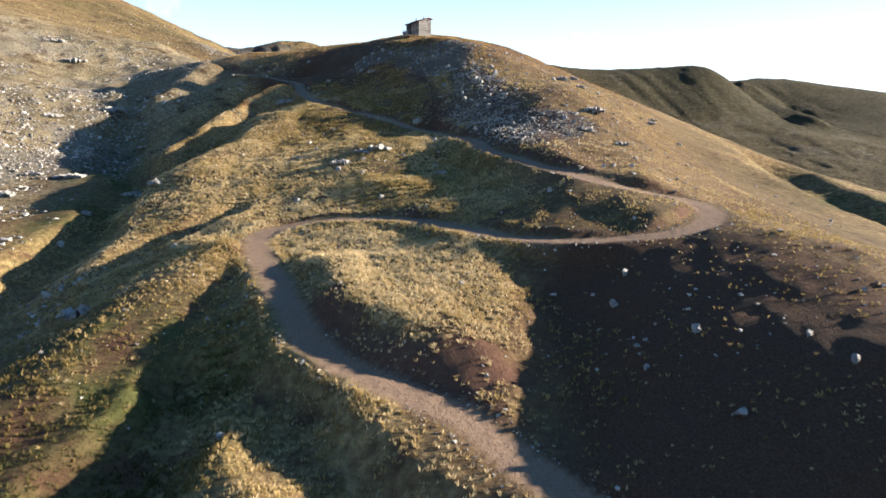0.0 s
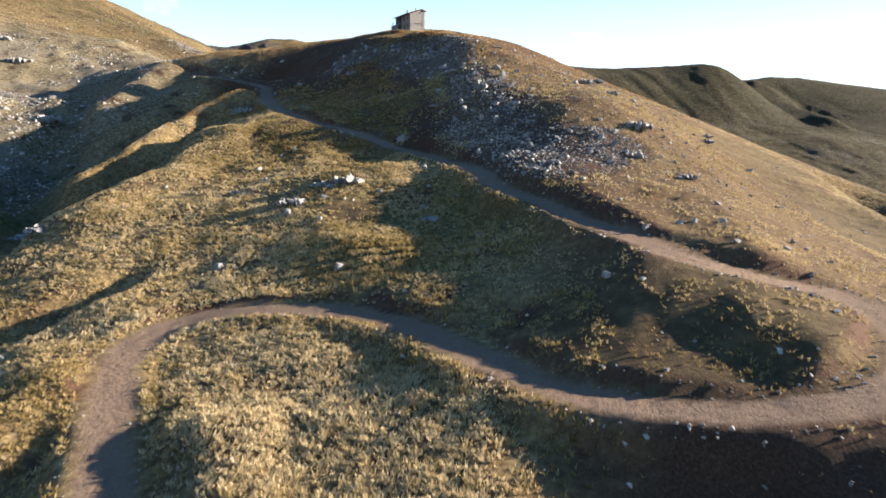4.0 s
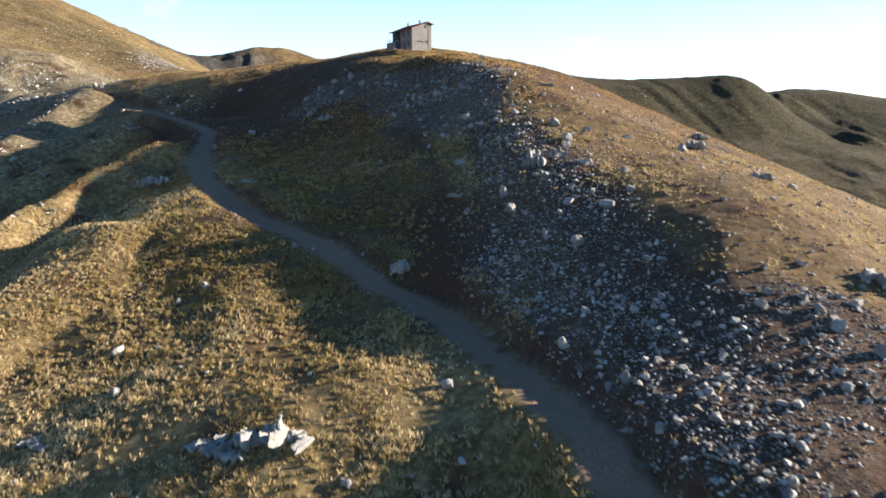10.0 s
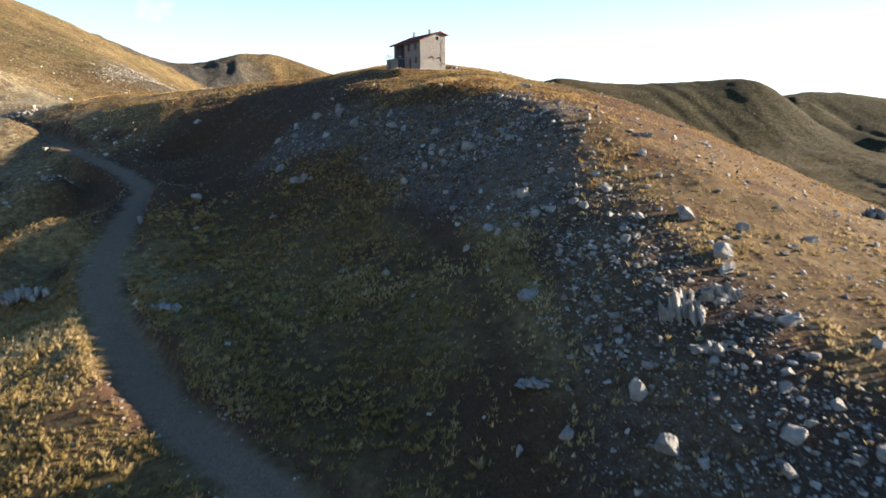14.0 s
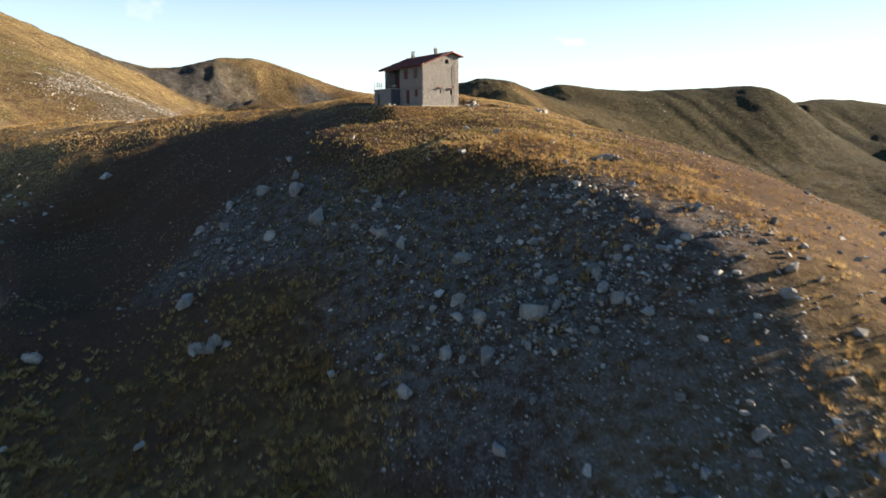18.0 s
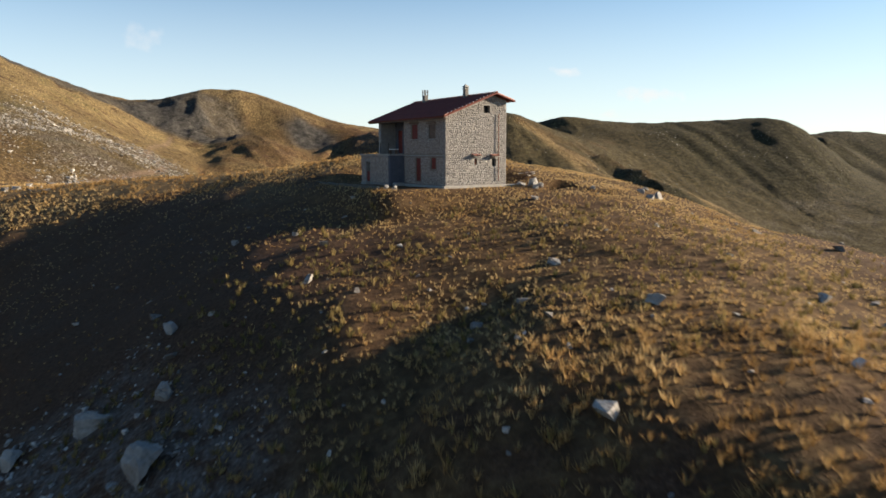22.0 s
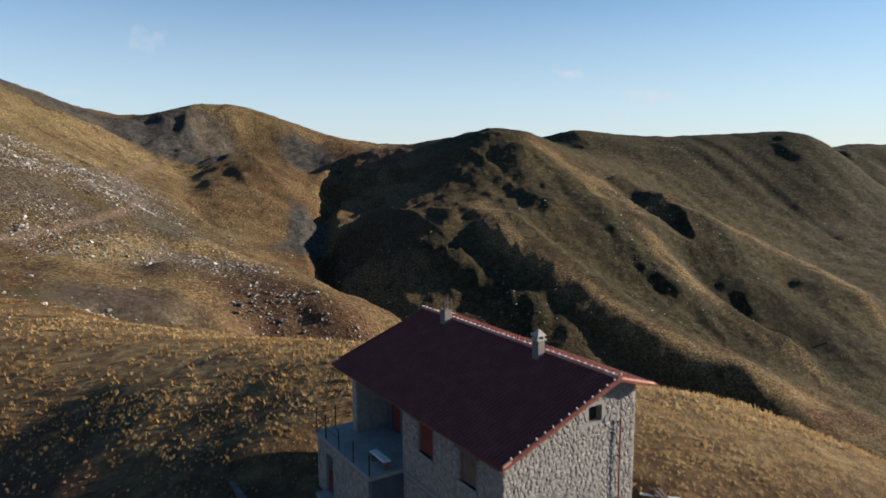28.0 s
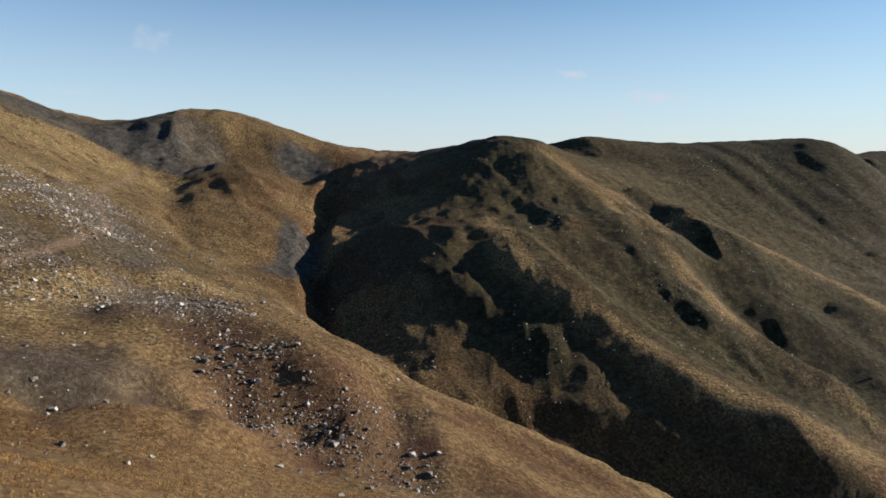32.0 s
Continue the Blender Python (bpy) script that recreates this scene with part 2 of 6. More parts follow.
CONTROL += [p for group in (SPURS, BEDS, LEFT_BANK, SKYLINE, OUTER, VALLEY_FLANK, FAR_SPURS, RIGHT_WALL, GREY_HEAD) for p in group]
CONTROL = np.array(CONTROL, float)
SLACK = np.where((CONTROL[:, 1] > 480) & (CONTROL[:, 1] < 1010) & (CONTROL[:, 2] < 64), 0.02, 0.001)
SLACK[(CONTROL[:, 0] > 220) & (CONTROL[:, 1] > 760) & (CONTROL[:, 1] < 990)] = 0.4


def bend(r2):
    return 0.5 * r2 * np.log(r2 + 1e-9)


def spline(points, slack):
    n, q = len(points), points[:, :2] / 100
    a = np.zeros((n + 3, n + 3))
    a[:n, :n] = bend(((q[:, None] - q[None]) ** 2).sum(2)) + np.diag(slack)
    a[:n, n:] = np.c_[np.ones(n), q]
    a[n:, :n] = a[:n, n:].T
    return np.linalg.solve(a, np.r_[points[:, 2], 0, 0, 0])


WEIGHTS = spline(CONTROL, SLACK)


def base_height(x, y):
    out = np.empty(len(x))
    for i in range(0, len(x), 20000):
        q = np.c_[x[i:i + 20000], y[i:i + 20000]] / 100
        r2 = (q[:, :1] - CONTROL[:, 0] / 100) ** 2 + (q[:, 1:] - CONTROL[:, 1] / 100) ** 2
        out[i:i + 20000] = bend(r2) @ WEIGHTS[:-3] + WEIGHTS[-3] + q @ WEIGHTS[-2:]
    return out


def lattice_noise(x, y, size, seed):
    """Smooth value noise between -1 and 1."""
    rng = np.random.default_rng(seed)
    table = rng.uniform(-1, 1, (256, 256))
    u, v = x / size, y / size
    i, j = np.floor(u).astype(int), np.floor(v).astype(int)
    f, g = u - i, v - j
    f, g = f * f * f * (f * (6 * f - 15) + 10), g * g * g * (g * (6 * g - 15) + 10)
    t = lambda a, b: table[a % 256, b % 256]
    return (t(i, j) * (1 - f) + t(i + 1, j) * f) * (1 - g) + (t(i, j + 1) * (1 - f) + t(i + 1, j + 1) * f) * g


# ---- the dirt road: centre line of its bends ----
ROAD = (
    (18, 34), (13, 43), (8.6, 48.7), (4.6, 54.3), (1.9, 58), (-3.5, 62.3), (-8.4, 66), (-13.2, 70.7), (-17.5, 78.2), (-23, 91.8), (-29, 106), (-32.4, 117), (-31.3, 124.3), (-26.4, 127.6), (-19.8, 127.6), (-11, 124.8), (-2.6, 117.7),
    (6.3, 105), (12.3, 97.4), (19.8, 93.5), (27.5, 92.3), (34.6, 94.6), (40, 101), (42, 108), (39.5, 113.5), (33, 116), (27.5, 120), (23, 130), (19, 138.6), (16.2, 147.4), (10, 161.7), (7.7, 170.5), (-3.3, 195.8), (-10.7, 203.5), (-15.4, 210.6),
    (-20.9, 217.2), (-31.5, 227), (-38.5, 236.5), (-45, 246.4), (-50.6, 258), (-55.8, 275.5), (-59.4, 290.4), (-62.7, 299.2), (-73.2, 313), (-88, 328), (-107, 352), (-117, 357), (-135, 372),
)
def smooth_line(points, steps):
    p = np.array(points, float)
    p = np.vstack([2 * p[0] - p[1], p, 2 * p[-1] - p[-2]])
    t = np.linspace(0, 1, steps, endpoint=False)[:, None]
    segs = [0.5 * (2 * b + (c - a) * t + (2 * a - 5 * b + 4 * c - d) * t ** 2 + (3 * b - a - 3 * c + d) * t ** 3) for a, b, c, d in zip(p, p[1:], p[2:], p[3:])]
    return np.vstack(segs)


ROAD_LINE = smooth_line(ROAD, 10)
ROAD_Z = base_height(ROAD_LINE[:, 0], ROAD_LINE[:, 1])
ROAD_Z = np.convolve(np.pad(ROAD_Z, 20, mode="edge"), np.ones(41) / 41, mode="valid") - 0.3
ROAD_Z += 0.9 * np.clip((ROAD_LINE[:, 1] - 72) / 12, 0, 1) * np.clip((126 - ROAD_LINE[:, 1]) / 10, 0, 1) * np.clip((-10 - ROAD_LINE[:, 0]) / 6, 0, 1)


def road_field(x, y):
    """Distance from the road's centre line, the side of it and the road's height there."""
    d, zr, side = np.full(len(x), 1e3), np.zeros(len(x)), np.zeros(len(x))
    near = np.where((x > -150) & (x < 70) & (y > 15) & (y < 390))[0]
    tang = np.gradient(ROAD_LINE, axis=0)
    for i in range(0, len(near), 20000):
        k = near[i:i + 20000]
        dx, dy = x[k, None] - ROAD_LINE[:, 0], y[k, None] - ROAD_LINE[:, 1]
        r = dx * dx + dy * dy
        j = r.argmin(1)
        m = np.arange(len(k))
        d[k], zr[k] = np.sqrt(r[m, j]), ROAD_Z[j]
        side[k] = np.sign(tang[j, 0] * dy[m, j] - tang[j, 1] * dx[m, j])
    return d, zr, side


HOUSE = Vector((-11.1, 329.0, 38.3))
HOUSE_TURN = math.atan2(0.52, 0.854)


def ease(a, b, t):
    t = np.clip((t - a) / (b - a), 0, 1)
    return t * t * (3 - 2 * t)


# ribs and furrows: the line from the top down, height, reach on its left and on its right
RIBS = (
    (((54, 811), (57, 777), (63, 755), (66, 730), (68, 700)), 5, 34, 20),
    (((20, 722), (24, 675), (31, 655), (47, 638), (62, 619), (80, 600), (94, 591), (106, 585), (129, 578), (161, 582)), 7, 34, 16),
    (((86, 784), (92, 745), (92, 695), (97, 674), (106, 662), (117, 648), (125, 640)), 3.5, 12, 22),
    (((79, 809), (91, 781), (104, 752), (111, 712), (117, 685), (126, 669), (137, 658), (152, 641), (168, 623), (180, 610)), 9.5, 34, 27),
    (((128, 816), (137, 804), (149, 783), (155, 765)), 6, 22, 15),
    (((137, 752), (156, 760), (172, 750), (208, 746), (232, 738), (246, 710), (262, 680)), 13.5, 40, 38),
    (((137, 715), (139, 702), (144, 686), (152, 668), (168, 650), (184, 632), (198, 612), (212, 590)), -9, 44, 13),
    (((44, 712), (50, 684), (62, 660), (78, 642), (98, 624), (120, 610), (146, 598)), -4, 30, 10),
    (((-3, 667), (5, 649), (21, 631), (33, 615), (49, 603), (65, 594)), 3, 16, 12),
    (((214, 985), (226, 950), (236, 925), (246, 900), (262, 870)), 1.0, 18, 15),
    (((246, 990), (258, 955), (268, 928), (278, 902), (292, 872)), 1.5, 16, 15),
    (((280, 997), (290, 960), (299, 930), (308, 902), (320, 872)), 1.0, 16, 13),
    (((310, 994), (318, 960), (325, 930), (333, 902), (342, 872)), 1.5, 14, 14),
    (((340, 992), (347, 960), (353, 930), (358, 902), (366, 875)), 2.0, 16, 14),
    (((430, 1045), (455, 1040), (475, 1010), (480, 970), (490, 930), (505, 890)), 13, 30, 26),
    (((-98, 655), (-76, 620), (-55, 580), (-36, 553), (-20, 541), (-5, 543), (12, 547), (30, 548), (45, 540), (60, 532)), 3, 9, 20),
    (((-109, 516), (-97, 530), (-87, 543), (-71, 543), (-55, 530), (-43, 520), (-32, 519), (-20, 517)), 2.5, 10, 14),
    (((-20, 517), (-8, 506), (1, 497), (8, 486), (16, 470), (24, 452)), 1.6, 16, 13),
    (((-91, 503), (-83, 498), (-75, 496), (-69, 493), (-58, 481), (-50, 470)), 3.5, 9, 8),
    (((-80, 860), (-80, 821), (-81, 751), (-76, 708), (-67, 656), (-55, 625)), -9, 13, 9),
    (((-246, 822), (-240, 806), (-231, 790), (-226, 780)), -4.5, 13, 12),
    (((-222, 838), (-219, 818), (-212, 803), (-205, 796)), -5, 13, 11),
    (((-202, 842), (-199, 822), (-195, 806), (-190, 796)), -4, 11, 10),
    (((-176, 850), (-180, 826), (-182, 808), (-181, 794)), -5, 13, 11),
    (((-160, 850), (-163, 826), (-168, 808), (-178, 792)), -4, 10, 8),
    (((-282, 850), (-274, 824), (-262, 800), (-250, 782)), -4.5, 14, 13),
    (((-182, 791), (-160, 730), (-144, 693), (-106, 649)), -4, 14, 12),
    (((-108, 470), (-92, 472), (-80, 476), (-70, 484), (-58, 496), (-50, 500), (-42, 497), (-34, 490)), -5.5, 14, 8),
    (((-78, 720), (-72, 690), (-66, 650), (-53, 620), (-40, 600), (-29, 584)), -7, 32, 8),
    (((-40, 598), (-29, 584), (-6, 573), (20, 573), (50, 568), (72, 557), (100, 552), (130, 545), (160, 538)), -10, 20, 10),
    (((-26, 532), (-22, 512), (-18, 492), (-14, 472)), -1.1, 8, 14),
    (((-17, 534), (-12, 512), (-7, 492), (-2, 470)), 1.7, 16, 11),
    (((-160, 382), (-138, 311), (-130, 277), (-107, 223), (-89, 192), (-81, 161), (-79, 139), (-74, 110), (-70, 90), (-72, 60)), -5.5, 13, 8),
    (((-118, 362), (-122, 350), (-124, 338), (-121, 320), (-122, 304), (-130, 292)), 4.5, 12, 8),
    (((-78, 308), (-84, 300), (-92, 293), (-98, 283), (-104, 270), (-110, 255)), 5.0, 11, 8),
    (((-57, 276), (-65, 269), (-71, 257), (-73, 240), (-76, 222), (-81, 206), (-88, 190)), 4.2, 11, 8),
    (((-54, 232), (-56, 219), (-58, 205), (-61, 188), (-65, 175), (-72, 162)), 3.0, 13, 8),
    (((-98, 322), (-103, 308), (-109, 292), (-115, 277), (-119, 260)), -4.0, 9, 8),
    (((-70, 302), (-78, 290), (-85, 276), (-90, 260), (-94, 244), (-98, 226)), -5.0, 9, 8),
    (((-62, 256), (-65, 240), (-68, 222), (-73, 205), (-80, 188)), -2.6, 6, 7),
    (((-32, 116), (-37, 108), (-40, 99), (-41, 88), (-43, 77), (-47, 65), (-52, 54)), 2.6, 8, 17),
    (((-33, 92), (-35, 82), (-37, 72), (-40, 61), (-44, 50)), 0.5, 6, 7),
    (((-43, 152), (-46, 140), (-53, 129), (-60, 116), (-66, 104), (-70, 92)), -2.0, 6, 6),
    (((-48, 118), (-54, 108), (-57, 97), (-61, 84), (-66, 70)), -2.6, 8, 8),
    (((-27, 80), (-29, 70), (-31, 61), (-33, 53), (-37, 43)), -2.8, 6, 5),
    (((-21, 77), (-23, 66), (-25, 57), (-27, 46)), -3.0, 6, 6),
    (((-18.5, 72), (-12.5, 60), (-6, 53), (1, 47), (7.5, 38.5)), -3.2, 4, 9),
    (((118, 140), (110, 158), (106, 180), (104, 206), (110, 230)), -4.5, 14, 10),
    (((-12, 188), (-10, 173), (-7, 158), (-4, 146), (-1, 132)), 1.6, 11, 30),
    (((-1, 172), (1, 164), (5, 152), (10, 139), (15, 127), (19, 114)), -1.9, 9, 18),
    (((-64, 334), (-58, 322), (-52, 310), (-47, 298), (-46, 282)), -3.5, 12, 13),
    (((35, 150), (30, 130), (26, 118)), -1.2, 8, 8),
    (((-15, 318), (-13, 311), (-11, 304), (-9, 299)), -0.5, 13, 8),
    (((-30, 322), (-26, 313), (-23, 306), (-19, 299), (-15, 294)), 0.55, 9, 10),
    (((18, 92), (14.5, 84), (15.5, 76), (12.5, 70), (13.5, 63), (10.5, 56), (10, 48)), -1.8, 9, 5.5),
    (((-24, 108), (-19, 96), (-13, 84.5), (-7, 77.5), (-2, 71.5), (3, 68.5), (9, 66.5)), 1.3, 10, 4.5),
    (((6, 184), (10, 193), (15, 203), (20, 212), (25, 222), (30, 234), (33, 246)), -1.5, 16, 16),
    (((-17, 190), (-22, 200), (-27, 210), (-34, 222), (-42, 234)), 0.7, 11, 9),
    (((13, 178), (13, 170), (15.5, 163), (20.5, 151), (23.5, 142), (27.5, 132.5), (31.5, 125.5), (36, 121.5), (41, 119)), 1.15, 15, 3.0),
    (((6, 122), (11, 114), (17, 107), (24, 103), (32, 102)), -1.3, 12, 9),
    (((-13, 296.5), (-10, 295), (-6, 292.5), (-2, 289), (1, 284.5), (4, 279), (6.5, 272), (9, 263), (10, 254)), 1.5, 14, 7),
)
MOUND = ((-28, 118), (-13, 84), (-9, 72), (-4, 67), (4, 67), (9, 70), (8, 84), (4, 100), (-15, 121))


def in_outline(x, y, outline):
    inside = np.zeros(len(x), bool)
    outline = list(outline)
    for (x0, y0), (x1, y1) in zip(outline, outline[1:] + outline[:1]):
        hit = ((y0 > y) != (y1 > y)) & (x < (x1 - x0) * (y - y0) / (y1 - y0 + 1e-12) + x0)
        inside ^= hit
    return inside


def zone(x, y, outline, soft, rag=0.0):
    """1 inside an outline on the plan, 0 outside, with a soft and ragged edge."""
    out = np.zeros(len(x))
    o = np.array(outline, float)
    lo, hi = o.min(0) - 2 * soft - 2 * rag, o.max(0) + 2 * soft + 2 * rag
    near = np.where((x > lo[0]) & (x < hi[0]) & (y > lo[1]) & (y < hi[1]))[0]
    p, q = x[near], y[near]
    if rag:
        p, q = p + rag * lattice_noise(x[near], y[near], 5 * rag, 51) + 0.4 * rag * lattice_noise(x[near], y[near], 1.6 * rag, 52), q + rag * lattice_noise(x[near], y[near], 5 * rag, 53) + 0.4 * rag * lattice_noise(x[near], y[near], 1.6 * rag, 54)
    d = np.full(len(near), 1e9)
    for (ax, ay), (bx, by) in zip(o, np.roll(o, -1, 0)):
        t = np.clip(((p - ax) * (bx - ax) + (q - ay) * (by - ay)) / ((bx - ax) ** 2 + (by - ay) ** 2), 0, 1)
        d = np.minimum(d, np.hypot(p - ax - t * (bx - ax), q - ay - t * (by - ay)))
    d = np.where(in_outline(p, q, outline), d, -d)
    out[near] = ease(-soft, soft, d)
    return out


def ribs(x, y):
    z = np.zeros(len(x))
    for line, rise, left, right in RIBS:
        p = smooth_line(line, 8)
        w = max(left, right)
        near = np.where((x > p[:, 0].min() - w) & (x < p[:, 0].max() + w) & (y > p[:, 1].min() - w) & (y < p[:, 1].max() + w))[0]
        tang = np.gradient(p, axis=0)
        along = np.arange(len(p)) / (len(p) - 1)
        for i in range(0, len(near), 20000):
            k = near[i:i + 20000]
            wob = (0.26 if w < 14 else 0.1) * w
            ux, uy = x[k] + wob * lattice_noise(x[k], y[k], 0.8 * w, 61), y[k] + wob * lattice_noise(x[k], y[k], 0.8 * w, 62)
            dx, dy = ux[:, None] - p[:, 0], uy[:, None] - p[:, 1]
            r = dx * dx + dy * dy
            j = r.argmin(1)
            m = np.arange(len(k))
            side = tang[j, 0] * dy[m, j] - tang[j, 1] * dx[m, j]
            f = np.clip(1 - np.sqrt(r[m, j]) / np.where(side > 0, left, right), 0, 1)
            taper = ease(0, 0.15, along[j]) * ease(1, 0.85, along[j])
            z[k] += rise * taper * (f ** 1.2 * (1 - 0.45 * f) / 0.55)
    return z


def crags(x, y):
    """Where bare rock breaks through the far slopes."""
    k = 0.22 * zone(x, y, WALL_CRAGS, 16, 7)
    for line in CRAG_LINES:
        q = smooth_line(line, 5)
        near = np.where((x > q[:, 0].min() - 20) & (x < q[:, 0].max() + 20) & (y > q[:, 1].min() - 20) & (y < q[:, 1].max() + 20))[0]
        k[near] = np.maximum(k[near], ease(15, 5, np.hypot(x[near, None] - q[:, 0], y[near, None] - q[:, 1]).min(1) + 4 * lattice_noise(x[near], y[near], 9, 19)))
    return k


def height(x, y, full=False):
    x, y = np.asarray(x, float), np.asarray(y, float)
    z = base_height(x, y) + ribs(x, y)
    far = np.clip(ease(430, 560, y) + ease(90, 180, np.abs(x)), 0, 1)
    calm = 1 - ease(16, 8, np.hypot(x + 13, y - 335))
    z = z + calm * (0.45 * lattice_noise(x, y, 13, 1) + 0.22 * lattice_noise(x, y, 5.5, 2) + 0.12 * lattice_noise(x, y, 2.1, 3) + 0.06 * lattice_noise(x, y, 1.1, 4))
    wall = ease(140, 230, x) * ease(760, 860, y) * ease(1100, 1000, y)
    z += far * (1 - 0.55 * wall) * (0.9 * lattice_noise(x, y, 36, 5) + 1.3 * (0.5 - np.abs(lattice_noise(x + 0.5 * y, y * 0.5, 17, 6))) + 0.6 * lattice_noise(x, y, 9, 7) + 0.45 * (0.5 - np.abs(lattice_noise(x, y, 7.5, 11))))
    z += wall * (1.3 * (0.5 - np.abs(lattice_noise(x + 0.35 * y, y * 0.22, 17, 12))) + 0.6 * (0.5 - np.abs(lattice_noise(x + 0.35 * y, y * 0.3, 8, 13))))
    k = crags(x, y)
    z += k * (1.3 * (0.35 - np.abs(lattice_noise(x + 0.4 * y, 0.45 * y, 15, 17))) + 0.9 * (0.4 - np.abs(lattice_noise(x, 0.6 * y, 7.5, 18))))
    grey = zone(x, y, GREY_HILLS, 8)
    z += grey * 1.6 * (0.5 - np.abs(lattice_noise(x + 0.2 * y, 0.3 * y, 8, 14)))
    z += 0.25 * zone(x, y, MOUND, 1.4, 0.8)
    d, zr, side = road_field(x, y)
    wob = 0.5 * lattice_noise(x, y, 4.0, 8)
    k = np.where(z > zr, ease(4.0 + 1.2 * lattice_noise(x, y, 9, 15), 2.5, d + wob), ease(5.4, 2.5, d + wob))
    z = z * (1 - k) + (zr + 0.06 * lattice_noise(x, y, 1.2, 9) - 0.13 * np.exp(-((d - 0.95) / 0.3) ** 2)) * k
    # level ground round the house
    u = (x - HOUSE.x) * math.cos(HOUSE_TURN) + (y - HOUSE.y) * math.sin(HOUSE_TURN)
    v = -(x - HOUSE.x) * math.sin(HOUSE_TURN) + (y - HOUSE.y) * math.cos(HOUSE_TURN)
    e = np.hypot(np.maximum(np.abs(u - 1.0) - 6.2, 0), np.maximum(np.abs(v - 6.5) - 7.0, 0))
    k2 = ease(4.0, 0.0, e)
    z -= 1.1 * ease(1.25, 0.8, np.maximum(np.abs(u - 10.0) / 1.7, np.abs(v + 2.9) / 1.2) + 0.25 * lattice_noise(x, y, 0.9, 16))
    z = z * (1 - k2) + (HOUSE.z - 0.12 + 0.04 * lattice_noise(x, y, 1.1, 10)) * k2
    return (z, d, side, zr) if full else z


WALL_CRAGS = ((225, 968), (262, 985), (330, 1000), (380, 1002), (440, 1050), (500, 1080), (505, 1000), (470, 985), (400, 925), (352, 905), (318, 918), (268, 925), (236, 938))
CRAG_LINES = (((64, 752), (72, 735), (84, 715), (92, 695), (99, 674), (112, 655), (126, 640), (145, 625)), ((-6, 664), (5, 646), (20, 628), (40, 607)), ((150, 752), (170, 735), (188, 715), (202, 690)))
# flanks turned from the sun, their shade laid on as darker ground colour
SHADED_FLANKS = (((104, 723), (131, 714), (167, 727), (201, 716), (222, 692), (236, 674), (184, 605), (166, 623), (149, 643), (137, 684), (113, 698)), ((61, 694), (88, 678), (113, 662), (134, 640), (118, 618), (100, 603), (80, 614), (59, 630), (46, 652), (45, 671)))
GREY_HILLS = ((-330, 880), (-284, 868), (-234, 852), (-195, 850), (-170, 856), (-158, 846), (-155, 800), (-160, 786), (-180, 788), (-212, 790), (-226, 772), (-262, 758), (-310, 770), (-350, 810))


def ground_at(x, y):
    return float(height(np.array([x]), np.array([y]))[0])

# ---- materials ----
def material(name):
    m = bpy.data.materials.new(name)
    m.use_nodes = True
    nt = m.node_tree
    return m, nt.nodes, nt.links, nt.nodes["Principled BSDF"]


def ramp(nodes, stops):
    r = nodes.new("ShaderNodeValToRGB")
    e = r.color_ramp.elements
    e[0].position, e[0].color = stops[0][0], (*stops[0][1], 1)
    e[1].position, e[1].color = stops[-1][0], (*stops[-1][1], 1)
    for p, c in stops[1:-1]:
        e.new(p).color = (*c, 1)
    return r


def noise_node(nodes, links, scale, detail=5, rough=0.55, coord=None):
    n = nodes.new("ShaderNodeTexNoise")
    n.inputs["Scale"].default_value, n.inputs["Detail"].default_value, n.inputs["Roughness"].default_value = scale, detail, rough
    if coord:
        links.new(coord, n.inputs["Vector"])
    return n


def mixed(nodes, links, a, b, f, blend="MIX"):
    n = nodes.new("ShaderNodeMix")
    n.data_type, n.blend_type = "RGBA", blend
    for s, v in ((6, a), (7, b), (0, f)):
        if isinstance(v, (tuple, float, int)):
            n.inputs[s].default_value = (*v, 1) if isinstance(v, tuple) else v
        else:
            links.new(v, n.inputs[s])
    return n.outputs[2]


def bumped(nodes, links, bsdf, heightsock, strength, dist):
    b = nodes.new("ShaderNodeBump")
    b.inputs["Strength"].default_value, b.inputs["Distance"].default_value = strength, dist
    links.new(heightsock, b.inputs["Height"])
    links.new(b.outputs[0], bsdf.inputs["Normal"])


def surface(name, stops, scale, rough=0.85, bump=0.3, dist=0.02, fine=6.0, per_object=0.0):
    """A mottled surface: a broad and a fine noise through one ramp, with relief."""
    m, n, l, b = material(name)
    co = n.new("ShaderNodeTexCoord").outputs["Object"]
    big, small = noise_node(n, l, scale, 4, 0.6, co), noise_node(n, l, scale * fine, 6, 0.65, co)
    add = n.new("ShaderNodeMath")
    add.operation = "MULTIPLY_ADD"
    l.new(small.outputs[0], add.inputs[0])
    add.inputs[1].default_value = 0.5
    half = n.new("ShaderNodeMath")
    half.operation = "MULTIPLY_ADD"
    l.new(big.outputs[0], half.inputs[0])
    half.inputs[1].default_value, half.inputs[2].default_value = 0.5, 0.0
    l.new(half.outputs[0], add.inputs[2])
    f = add.outputs[0]
    if per_object:
        info, shift = n.new("ShaderNodeObjectInfo"), n.new("ShaderNodeMath")
        shift.operation = "MULTIPLY_ADD"
        l.new(info.outputs["Random"], shift.inputs[0])
        shift.inputs[1].default_value = per_object
        l.new(f, shift.inputs[2])
        f = shift.outputs[0]
    r = ramp(n, stops)
    l.new(f, r.inputs[0])
    l.new(r.outputs[0], b.inputs["Base Color"])
    b.inputs["Roughness"].default_value = rough
    b.inputs["Specular IOR Level"].default_value = 0.25
    bumped(n, l, b, small.outputs[0], bump, dist)
    return m


